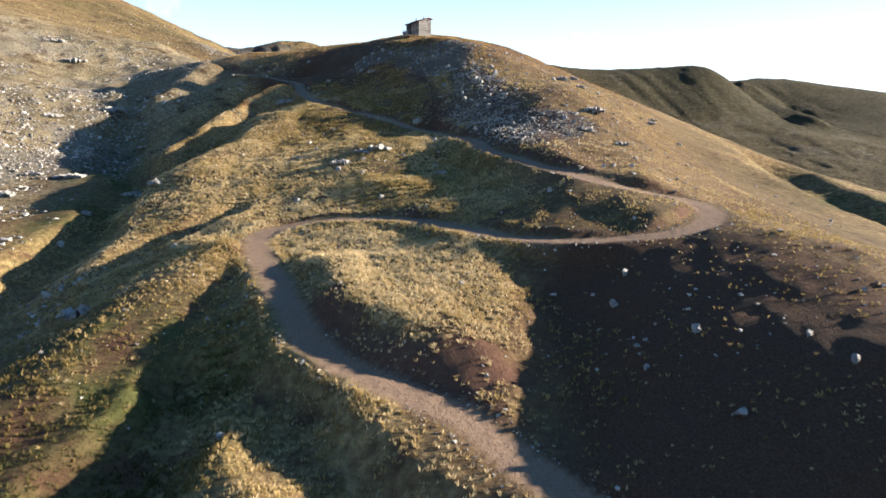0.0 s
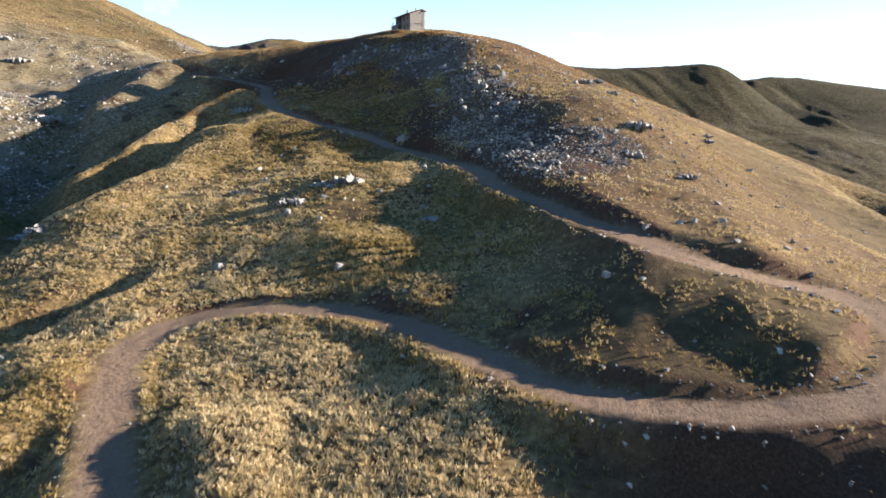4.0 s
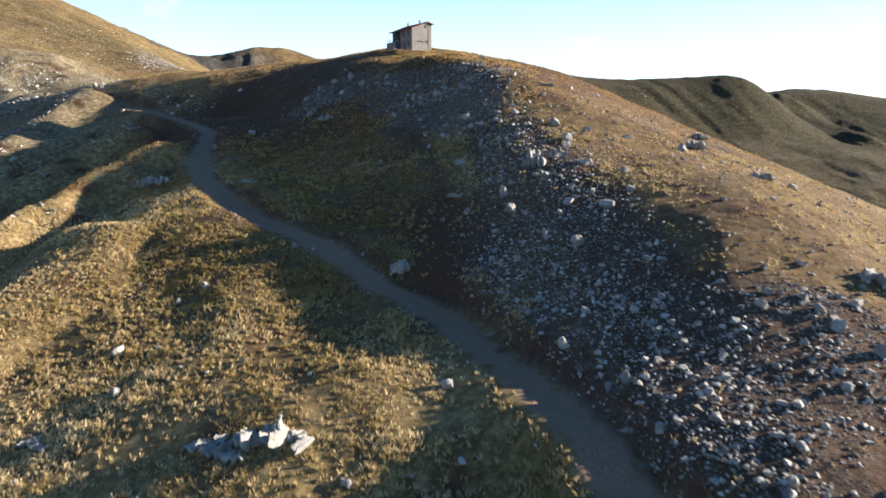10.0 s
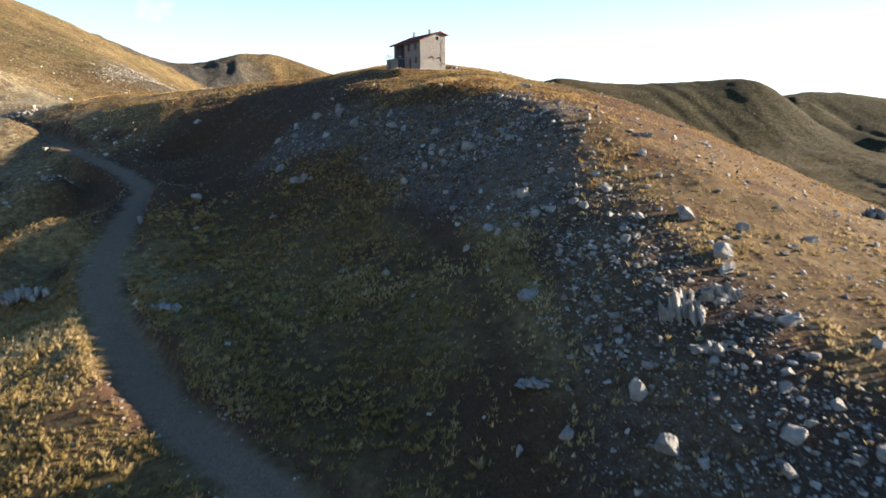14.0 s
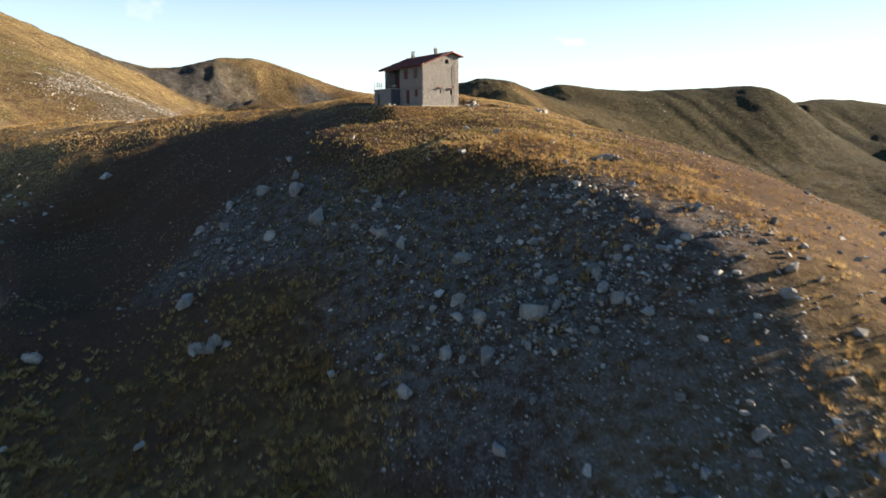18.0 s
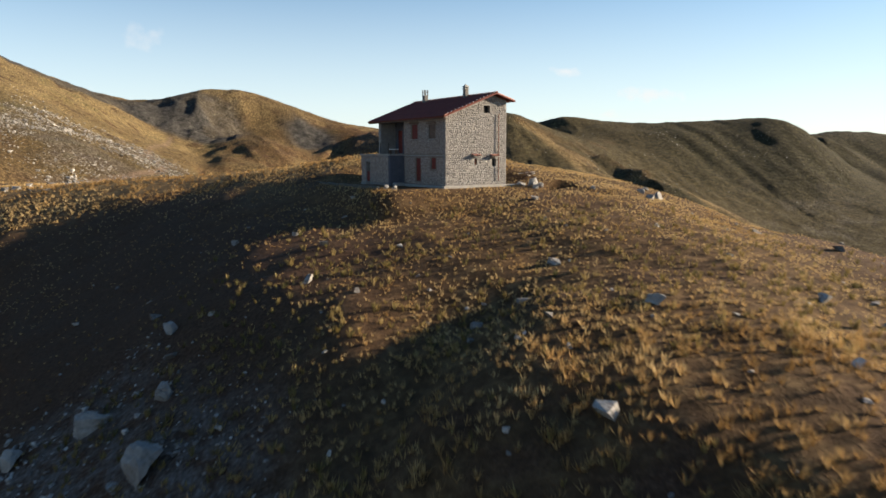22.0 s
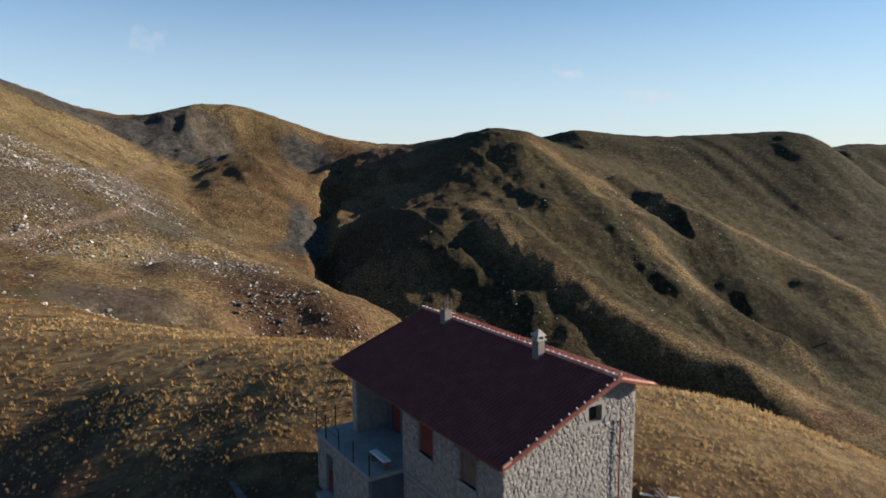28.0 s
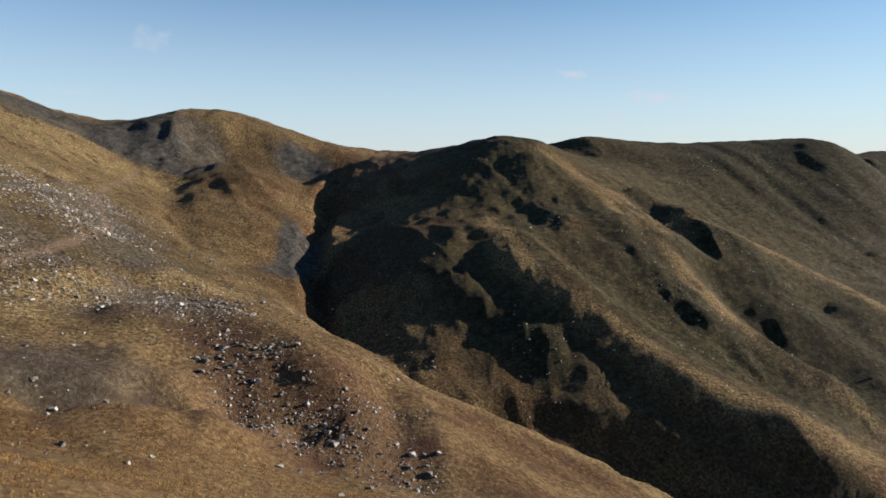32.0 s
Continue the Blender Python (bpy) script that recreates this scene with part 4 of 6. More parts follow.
boxed("step", (-2.1, -1.55, 11.3, 12.3, -0.4, 0.1), CONCRETE, house, 0.02)

# rubble facing: stones of many widths in wandering courses
def stone_mesh(seed, material=STONE_WALL):
    rng = random.Random(seed)
    bm = bmesh.new()
    n = rng.choice((6, 7, 8))
    ring = [(0.5 * math.cos(a) * rng.uniform(0.92, 1.12) * 1.08, 0.5 * math.sin(a) * rng.uniform(0.92, 1.12) * 1.08) for a in (math.tau * (i + rng.uniform(-0.25, 0.25)) / n for i in range(n))]
    out = [bm.verts.new((x, 0.02, z)) for x, z in ring]
    mid = [bm.verts.new((0.9 * x, -0.7 * rng.uniform(0.6, 1.0), 0.9 * z)) for x, z in ring]
    cap = [bm.verts.new((0.55 * x + rng.uniform(-0.05, 0.05), -rng.uniform(0.85, 1.15), 0.55 * z)) for x, z in ring]
    for i in range(n):
        j = (i + 1) % n
        bm.faces.new((out[i], out[j], mid[j], mid[i]))
        bm.faces.new((mid[i], mid[j], cap[j], cap[i]))
    bm.faces.new(cap)
    bmesh.ops.recalc_face_normals(bm, faces=bm.faces)
    me = bpy.data.meshes.new("stone")
    bm.to_mesh(me)
    bm.free()
    me.materials.append(material)
    return me


STONE_FRONT = surface("brown_grey_rubble_stone", [(0.3, (0.085, 0.066, 0.056)), (0.5, (0.20, 0.163, 0.14)), (0.68, (0.36, 0.31, 0.275))], 4.2, 0.9, 0.6, 0.03, per_object=0.12)
STONES = [stone_mesh(40 + i) for i in range(14)]
BROWN_STONES = [stone_mesh(40 + i, STONE_FRONT) for i in range(14)]


def stone_rows(a0, a1, top, holes, seed):
    """Places (a, z, width, height) of stones on a wall."""
    rng, spots, z = random.Random(seed), [], 0.12
    while z < 8.2:
        h, a = rng.uniform(0.11, 0.21), a0 + rng.uniform(-0.1, 0.05)
        while a < a1:
            w = rng.uniform(0.11, 0.32)
            c, zz = min(max(a + w / 2, a0 + w / 2), a1 - w / 2), z + h / 2 + rng.uniform(-0.04, 0.04)
            if zz + h / 2 < top(c) - 0.08 and all(c + w / 2 < p0 or c - w / 2 > p1 or zz + h / 2 < q0 or zz - h / 2 > q1 for p0, p1, q0, q1 in holes):
                spots.append((c, zz, w, h))
            a += w * 0.98
        z += h * 0.96
    return spots


def face_stones(owner, spots, m, singles, seed, kinds=STONES):
    """The first stones are parts of their own, the rest one joined part."""
    rng, verts, faces, base = random.Random(seed), [], [], 0
    for i, (a, z, w, h) in enumerate(spots):
        me = rng.choice(kinds)
        local = m @ Matrix.Translation((a, 0, z)) @ Matrix.Rotation(rng.uniform(-0.25, 0.25), 4, "Y") @ Matrix.Diagonal((w, rng.uniform(0.015, 0.05), h, 1))
        if i < singles:
            ob = new("stone", me)
            ob.parent, ob.matrix_basis = owner, local
        else:
            verts += [local @ v.co for v in me.vertices]
            for p in me.polygons:
                for k in range(1, len(p.vertices) - 1):
                    faces.append([base + p.vertices[q] for q in (0, k, k + 1)])
            base = len(verts)
    if faces:
        ob = new("stone_facing", mesh_from("stone_facing", [tuple(v) for v in verts], faces, kinds[0].materials[0]))
        ob.parent = owner
        tagged(ob, kind="stuff")


spots = stone_rows(0, WIDE, roof_line, [(h[0] - 0.05, h[1] + 0.05, h[2] - 0.05, h[3] + 0.1) for h in GABLE_HOLES], 5)
random.Random(9).shuffle(spots)
face_stones(gable_wall, spots, Matrix.Identity(4), 300, 6)
turn_front = Matrix.Rotation(radians(-90), 4, "Z")
spots = [(-a, z, w, h) for a, z, w, h in stone_rows(0, 7.1, lambda v: EAVE, [(h[0] - 0.06, h[1] + 0.06, h[2] - 0.06, h[3] + 0.2) for h in FRONT_HOLES] + [(0, 7.2, 2.6, 2.8)], 7)]
face_stones(front_wall, spots, turn_front, 160, 8, BROWN_STONES)
spots = [(-a, z, w, h) for a, z, w, h in stone_rows(7.5, 13.2, lambda v: 2.75, [(11.25, 12.25, 0.0, 2.2)], 11)]
face_stones(terrace_front, spots, Matrix.Translation((-1.55, 0, 0)) @ turn_front, 60, 12, BROWN_STONES)

# shutters and doors, each of planks
def leaf(name, v0, v1, z0, z1, u, material, label, planks=4):
    body = boxed(name, (u, u + 0.05, v0, v1, z0, z1), material, house, 0.008, label)
    w = (v1 - v0) / planks
    for i in range(planks):
        boxed("plank", (u - 0.022, u - 0.001, v0 + i * w + 0.008, v0 + (i + 1) * w - 0.008, z0 + 0.01, z1 - 0.01), material, body, 0.006)
    return body


for k, (v0, v1, z0, z1, mat_, lab) in enumerate(((4.65, 5.75, 4.2, 5.55, RED_WOOD, "closed shutter in faded red paint"), (1.6, 2.65, 4.2, 5.45, GREY_WOOD, "closed shutter of bare grey-brown wood"), (4.15, 5.0, 0.35, 2.5, RED_WOOD, "closed red plank door"), (1.55, 2.35, 1.5, 2.55, RED_WOOD, "small closed red shutter"))):
    door = k == 2
    leaf("door" if door else "shutter", v0 + 0.04, v1 - 0.04, z0 + 0.02, z1 - 0.04, 0.1, mat_, lab)
    casing = boxed("door_frame" if door else "window_frame", (0.06, 0.16, v0, v0 + 0.05, z0, z1), GREY_WOOD, house)
    boxed("jamb", (0.06, 0.16, v1 - 0.05, v1, z0, z1), GREY_WOOD, casing)
    boxed("head", (0.06, 0.16, v0, v1, z1 - 0.05, z1), GREY_WOOD, casing)
    if k < 2:
        boxed("lintel", (-0.16, 0.1, v0 - 0.25, v1 + 0.25, z1 + 0.06, z1 + 0.18), GREY_WOOD, house, 0.01, "dark projecting wooden lintel")
        boxed("sill", (-0.08, 0.2, v0 - 0.1, v1 + 0.1, z0 - 0.08, z0), CONCRETE, house, 0.01)
leaf("door", 10.5, 11.25, 2.9, 5.15, 1.74, RED_WOOD, "red plank door of the loggia")
leaf("door", 11.4, 12.1, 0.15, 1.15, -1.45, RED_WOOD, "red half door of the store room", 3)
# added near-black panels stand for the shade inside the openings
boxed("room_shade_panel", (-1.18, -1.1, 11.2, 12.3, 0.0, 2.2), DARK, house)
boxed("attic_shade_panel", (4.1, 4.8, 0.3, 0.34, 6.45, 7.1), DARK, house)
boxed("board", (3.1, 3.4, 0.1, 0.14, 1.87, 2.46), RUST, house, 0.0, "reddish board in a small opening")
boxed("opening_shade_panel", (5.05, 5.5, 0.35, 0.38, 1.73, 2.43), DARK, house)

# small tiled hoods over the gable's windows
def tile(u, y, z, length, pitch, parent, material, radius=0.085, axis=0.0):
    bm = bmesh.new()
    rings = []
    for t in (0, 1):
        rr = radius * (1.0 - 0.15 * t)
        rings.append([[bm.verts.new((rr * s * math.cos(a), t * length, rr * s * math.sin(a))) for a in (math.pi * i / 5 for i in range(6))] for s in (1.0, 0.82)])
    for s in (0, 1):
        for i in range(5):
            bm.faces.new((rings[0][s][i], rings[0][s][i + 1], rings[1][s][i + 1], rings[1][s][i]))
    for r in rings:
        for i in range(5):
            bm.faces.new((r[0][i], r[0][i + 1], r[1][i + 1], r[1][i]))
    bmesh.ops.recalc_face_normals(bm, faces=bm.faces)
    ob = part("roof_tile", bm, material, parent)
    ob.matrix_basis = Matrix.Translation((u, y, z)) @ Matrix.Rotation(axis, 4, "Z") @ Matrix.Rotation(pitch, 4, "X")
    return ob


for u0, u1, z in ((2.75, 3.55, 2.62), (4.82, 5.6, 2.58)):
    hood = boxed("window_hood", (u0, u1, -0.42, 0.0, z - 0.02, z + 0.05), CONCRETE, house, 0.01, "small red tiled hood over a window")
    n = 4
    for i in range(n):
        tile(u0 + (i + 0.5) * (u1 - u0) / n, -0.5, z + 0.05, 0.5, radians(14), hood, ROOF_PALE, 0.1)
bm = bmesh.new()
bmesh.ops.create_cone(bm, cap_ends=True, segments=10, radius1=0.035, radius2=0.035, depth=6.0, matrix=Matrix.Translation((5.68, -0.16, 3.4)))
pipe = part("downpipe", bm, RUST, house, "rust-red drainpipe")
for z in (1.2, 3.0, 4.8, 6.2):
    boxed("bracket", (5.63, 5.73, -0.2, 0.0, z, z + 0.04), IRON, pipe)

# roof: two slopes of ribbed tile courses, ridge and verge tiles laid in mortar
def roof_slope(name, u0, z0, u1, z1, v0, v1, label):
    cols = int((v1 - v0) / 0.22)
    bm = bmesh.new()
    slope = math.hypot(u1 - u0, z1 - z0)
    nu, nz = -(z1 - z0) / slope, (u1 - u0) / slope
    if nz < 0:
        nu, nz = -nu, -nz
    rows, grid = int(slope / 0.36), []
    for i in range(rows + 1):
        for lift in ((0.035, 0.0) if 0 < i < rows else (0.02,)):
            line = []
            for j in range(cols * 4 + 1):
                h = 0.045 * abs(math.sin(math.pi * j / 4)) + lift
                t = i / rows
                line.append(bm.verts.new((u0 + (u1 - u0) * t + nu * h, v0 + (v1 - v0) * j / (cols * 4), z0 + (z1 - z0) * t + nz * h)))
            grid.append(line)
    for a, b in zip(grid, grid[1:]):
        for j in range(len(a) - 1):
            bm.faces.new((a[j], a[j + 1], b[j + 1], b[j]))
    low = [bm.verts.new((u + nu * -0.08, v, z - 0.08 * nz)) for u, v, z in ((u0, v0, z0), (u0, v1, z0), (u1, v1, z1), (u1, v0, z1))]
    bm.faces.new(low)
    for line, p, q in ((grid[0], 0, 1), (grid[-1], 3, 2)):
        bm.faces.new([low[p], low[q]] + line[::-1])
    for k, p, q in ((0, 0, 3), (-1, 1, 2)):
        bm.faces.new([low[p]] + [g[k] for g in grid] + [low[q]])
    bmesh.ops.recalc_face_normals(bm, faces=bm.faces)
    return part(name, bm, ROOF, house, label)


roof_front = roof_slope("roof", -0.5, 6.03, RIDGE_U, 8.19, -0.62, LONG + 1.35, "long dark red tiled slope")
roof_back = roof_slope("roof", WIDE + 0.6, 7.55, RIDGE_U, 8.19, -0.62, LONG + 1.35, "short tiled slope in the sun")
boxed("eave_board", (-0.42, -0.36, -0.4, LONG + 1.3, 5.86, 5.98), GREY_WOOD, house)
v = -0.62
while v < LONG + 1.2:
    tile(RIDGE_U, v, 8.22, 0.42, radians(1.5), roof_front, ROOF_PALE, 0.12)
    bm = bmesh.new()
    bmesh.ops.create_icosphere(bm, subdivisions=1, radius=0.05, matrix=Matrix.Translation((RIDGE_U, v + 0.38, 8.33)) @ Matrix.Diagonal((1.5, 0.7, 0.7, 1)))
    part("mortar_pat", bm, WHITE, roof_front)
    v += 0.38
for vv in (-0.56, LONG + 1.25):
    t = 0.0
    while t < 0.98:
        u = -0.45 + (RIDGE_U + 0.45) * t
        tile(u, vv, 6.1 + 2.13 * t, 0.42, math.atan2(2.16, 5.6), roof_front, ROOF_PALE if t < 0.05 else ROOF, 0.075, radians(-90))
        if vv < 0:
            bm = bmesh.new()
            bmesh.ops.create_icosphere(bm, subdivisions=1, radius=0.045, matrix=Matrix.Translation((u + 0.36, vv, 6.1 + 2.13 * t + 0.24)))
            part("mortar_pat", bm, WHITE, roof_front)
        t += 0.068
    t = 0.0
    while t < 0.95:
        tile(WIDE + 0.4 - (WIDE + 0.4 - RIDGE_U) * t, vv, 7.63 + 0.58 * t, 0.4, math.atan2(0.64, 2.15), roof_back, ROOF_PALE, 0.075, radians(90))
        t += 0.19

# chimneys
chimney = boxed("chimney", (4.5, 4.9, 3.45, 3.85, 7.5, 8.8), PLASTER, house, 0.03, "pale plastered chimney with a small pointed cap")
boxed("collar", (4.45, 4.95, 3.4, 3.9, 8.8, 8.87), CONCRETE, chimney)
for du in (4.5, 4.82):
    boxed("cap_leg", (du, du + 0.09, 3.48, 3.82, 8.87, 9.02), CONCRETE, chimney)
bm = bmesh.new()
bmesh.ops.create_cone(bm, cap_ends=True, segments=4, radius1=0.36, radius2=0.04, depth=0.26, matrix=Matrix.Translation((4.7, 3.65, 9.14)) @ Matrix.Rotation(radians(45), 4, "Z"))
part("cap", bm, CONCRETE, chimney)
stack = boxed("chimney", (4.5, 4.95, 10.7, 11.15, 7.6, 8.75), PLASTER, house, 0.03, "short chimney with four bare iron rods")
for du, dv in ((4.53, 10.73), (4.9, 10.73), (4.53, 11.1), (4.9, 11.1)):
    boxed("rod", (du - 0.035, du + 0.035, dv - 0.035, dv + 0.035, 8.75, 9.3), IRON, stack)
boxed("bar", (4.35, 5.1, 10.88, 10.93, 9.05, 9.1), IRON, stack)

# railing on the terrace
rail = tagged(new("railing"), "thin dark iron railing on the terrace", "railing")
rail.matrix_world = house.matrix_world.copy()
for v in (7.3, 8.9, 10.5, 12.0, 13.15):
    boxed("post", (-1.62, -1.57, v - 0.025, v + 0.025, 2.86, 3.85 if v < 12 else 4.1), IRON, rail)
for u in (-0.6, 0.6):
    boxed("post", (u, u + 0.05, 13.12, 13.17, 2.86, 4.0), IRON, rail)
for z in (3.4, 3.8):
    boxed("bar", (-1.61, -1.58, 10.5, 13.15, z, z + 0.03), IRON, rail)
    boxed("bar", (-1.6, 0.65, 13.13, 13.16, z, z + 0.03), IRON, rail)
bench = tagged(new("bench"), "narrow white board bench on the terrace", "bench")
bench.parent = None
bench.matrix_world = house.matrix_world @ Matrix.Translation((-0.7, 7.6, 2.86))
boxed("seat", (-0.18, 0.18, -0.3, 1.1, 0.40, 0.46), WHITE, bench, 0.01)
for y in (-0.2, 0.95):
    boxed("leg", (-0.14, 0.14, y, y + 0.06, 0.0, 0.40), GREY_WOOD, bench)

# low kerb wall and loose masonry round the house
KERB = surface("lichened_kerb_stone", [(0.3, (0.05, 0.046, 0.038)), (0.7, (0.15, 0.14, 0.12))], 2.5, 0.95, 0.5, 0.03)
kerb = tagged(new("kerb_wall"), "low concrete and stone kerb wall beside the house", "wall")
kerb.matrix_world = Matrix.Translation(HOUSE) @ Matrix.Rotation(HOUSE_TURN, 4, "Z")
for i in range(14):
    v = 2.4 + i * 0.98
    ob = boxed("kerb_stone", (-0.16, 0.16, 0, 0.96, -0.4, 0.08 + 0.05 * math.sin(i * 2.1)), KERB, kerb, 0.03)
    ob.matrix_basis = Matrix.Translation((-5.25 + 0.04 * math.sin(i * 1.3), v, 0)) @ Matrix.Rotation(0.03 * math.sin(i * 3.7), 4, "Z")

# ---- rocks ----
def rock_mesh(seed, points, rough):
    """An angular block: the hull of scattered points, cut finer and chipped."""
    rng = random.Random(seed)
    bm = bmesh.new()
    own = []
    for _ in range(points):
        d = Vector((rng.gauss(0, 1), rng.gauss(0, 1), rng.gauss(0, 1))).normalized() * rng.uniform(0.82, 1.0)
        d = Vector([math.copysign(abs(c) ** 0.75, c) for c in d]) * 0.92
        own.append(bm.verts.new(0.5 * d))
    bmesh.ops.convex_hull(bm, input=own)
    bmesh.ops.delete(bm, geom=[v for v in own if v.is_valid and not v.link_faces], context="VERTS")
    if rough:
        bmesh.ops.subdivide_edges(bm, edges=list(bm.edges), cuts=3, use_grid_fill=True)
        bmesh.ops.triangulate(bm, faces=list(bm.faces))
        for v in bm.verts:
            p = v.co * 3.1 + Vector((seed, 0, 0))
            crack = abs(noise.noise(v.co * 4.3 + Vector((0, seed, 3))))
            v.co += (noise.noise_vector(p) * 0.6 + noise.noise_vector(p * 2.7) * 0.4) * rough
            v.co *= 1.0 - 1.3 * rough * max(0.0, 1 - 6 * crack)
    me = bpy.data.meshes.new("rock")
    bm.to_mesh(me)
    bm.free()
    me.materials.append(ROCK)
    return me


BOULDERS = [rock_mesh(60 + i, 16, 0.07) for i in range(9)]
CRACKED = [rock_mesh(90 + i, 9, 0.1) for i in range(8)]
FOOT_BOULDERS = (
    (24.3, 53.2, 2.4, 0.8), (35.0, 55.2, 1.3, 0.9), (-21.0, 59.9, 1.2, 0.8), (34.0, 60.9, 1.1, 0.7), (19.7, 62.7, 0.8, 0.8), (25.5, 66.2, 1.4, 1.3), (20.1, 77.5, 1.3, 1.1), (22.7, 83.5, 1.4, 1.1), (2.4, 83.8, 1.0, 0.9), (-53.2, 97.9, 6.3, 2.9), (18.2, 116.6, 1.2, 1.0), (-48.3, 120.8, 2.2, 1.4), (26.1, 130.0, 1.0, 1.0), (30.9, 132.2, 1.3, 0.7), (33.1, 132.8, 1.1, 0.7), (36.6, 133.1, 1.4, 0.7), (-12.4, 136.1, 2.3, 1.3), (6.0, 136.4, 0.9, 0.7), (-81.1, 142.2, 1.7, 1.7), (-30.8, 143.8, 2.0, 1.4), (40.3, 144.1, 1.5, 0.9), (-1.0, 156.3, 2.7, 1.5), (-18.5, 157.4, 1.5, 1.0), (41.5, 160.3, 3.3, 1.5),
)
LOWER_BOULDERS = (
    (-24.7, 161.5, 2.1, 1.6), (-1.8, 162.4, 1.0, 1.1), (3.9, 164.6, 1.0, 0.9), (-87.0, 164.6, 3.4, 2.5), (-13.8, 164.9, 1.0, 0.7), (-15.5, 165.0, 0.9, 0.7), (-69.9, 165.5, 3.8, 2.2), (-24.6, 165.8, 5.5, 2.3), (-19.2, 166.1, 1.4, 1.0), (16.9, 167.5, 1.1, 0.9), (-9.6, 168.2, 1.2, 0.9), (36.0, 168.2, 2.0, 1.7), (23.3, 168.5, 1.2, 0.8), (32.7, 174.1, 2.2, 1.5), (12.5, 174.3, 1.6, 1.3), (-20.2, 172.2, 4.8, 1.5), (-15.9, 172.2, 5.6, 2.8), (-37.4, 176.5, 2.9, 1.0), (31.1, 177.6, 1.4, 1.4), (-2.1, 178.7, 1.4, 1.1), (-114.6, 179.1, 4.5, 2.7), (18.1, 179.4, 1.2, 0.9), (30.6, 179.9, 1.5, 1.1), (25.9, 180.9, 1.4, 1.1), (34.8, 181.4, 1.5, 1.1),
)
BENCH_BOULDERS = (
    (8.6, 181.5, 1.5, 1.2), (-33.7, 183.1, 1.6, 1.3), (11.4, 186.2, 1.3, 1.0), (40.4, 186.4, 5.2, 2.8), (64.8, 189.2, 1.9, 1.4), (-85.8, 190.7, 8.7, 2.5), (-37.0, 191.3, 1.8, 1.6), (-106.8, 197.1, 8.2, 2.0), (-119.8, 199.8, 5.0, 2.0), (59.4, 199.9, 3.6, 1.5), (6.3, 200.0, 0.9, 1.1), (13.3, 200.3, 2.4, 1.3), (10.1, 203.5, 1.5, 1.5), (-32.4, 206.2, 1.5, 1.0), (-7.5, 206.3, 2.9, 2.8), (62.1, 207.2, 3.3, 1.3), (18.4, 207.7, 2.5, 1.4), (14.0, 210.9, 1.8, 1.0), (22.1, 211.0, 1.8, 1.1), (6.5, 211.8, 1.8, 1.8), (-13.2, 212.6, 0.8, 0.7), (15.0, 214.3, 1.2, 0.9), (-22.7, 214.5, 1.3, 0.8), (0.9, 215.2, 1.3, 1.1),
)
SCREE_BOULDERS = (
    (-2.5, 215.3, 1.4, 1.0), (6.2, 216.7, 1.7, 1.8), (23.0, 217.1, 1.5, 0.9), (12.0, 218.7, 3.0, 1.4), (42.8, 219.2, 3.6, 2.3), (18.2, 220.3, 2.4, 1.3), (-0.5, 220.6, 2.9, 0.9), (48.9, 222.1, 2.3, 1.3), (11.0, 222.6, 3.2, 4.3), (14.6, 224.4, 3.1, 2.4), (16.8, 227.8, 2.1, 1.3), (17.4, 230.6, 2.4, 1.8), (0.3, 231.2, 2.1, 1.3), (9.8, 234.6, 1.2, 0.9), (37.1, 235.2, 2.5, 1.8), (28.0, 235.9, 1.8, 0.9), (3.9, 236.0, 0.9, 0.9), (21.4, 236.1, 1.5, 1.3), (16.4, 237.7, 2.5, 1.9), (40.7, 238.7, 3.8, 2.5), (-4.7, 242.6, 1.0, 0.9), (-13.3, 243.0, 0.9, 1.0), (7.6, 243.0, 1.4, 1.1), (-1.3, 243.1, 1.5, 1.1),
)
BROW_BOULDERS = (
    (-36.9, 243.3, 3.0, 1.6), (4.4, 244.0, 1.4, 0.9), (2.7, 244.1, 1.4, 0.9), (6.9, 244.5, 1.7, 0.9), (-2.3, 244.9, 1.5, 1.0), (10.6, 246.0, 1.8, 1.2), (16.9, 248.1, 1.3, 0.8), (2.0, 248.8, 1.8, 1.6), (10.3, 249.4, 1.4, 0.9), (13.4, 249.6, 1.0, 1.0), (-57.5, 252.2, 5.4, 4.7), (16.6, 253.3, 1.3, 1.2), (-6.6, 255.9, 1.4, 0.7), (13.3, 256.7, 0.9, 0.5), (47.5, 256.9, 3.2, 2.4), (18.5, 259.5, 2.7, 0.9), (11.9, 261.7, 1.2, 0.7), (-11.9, 262.2, 1.4, 1.0), (-6.9, 262.4, 1.7, 1.2), (1.8, 263.9, 1.1, 1.0), (-9.4, 264.1, 1.1, 1.3), (-114.3, 264.3, 5.2, 1.7), (-3.5, 264.9, 2.2, 1.8), (-1.9, 265.3, 0.8, 1.0),
)
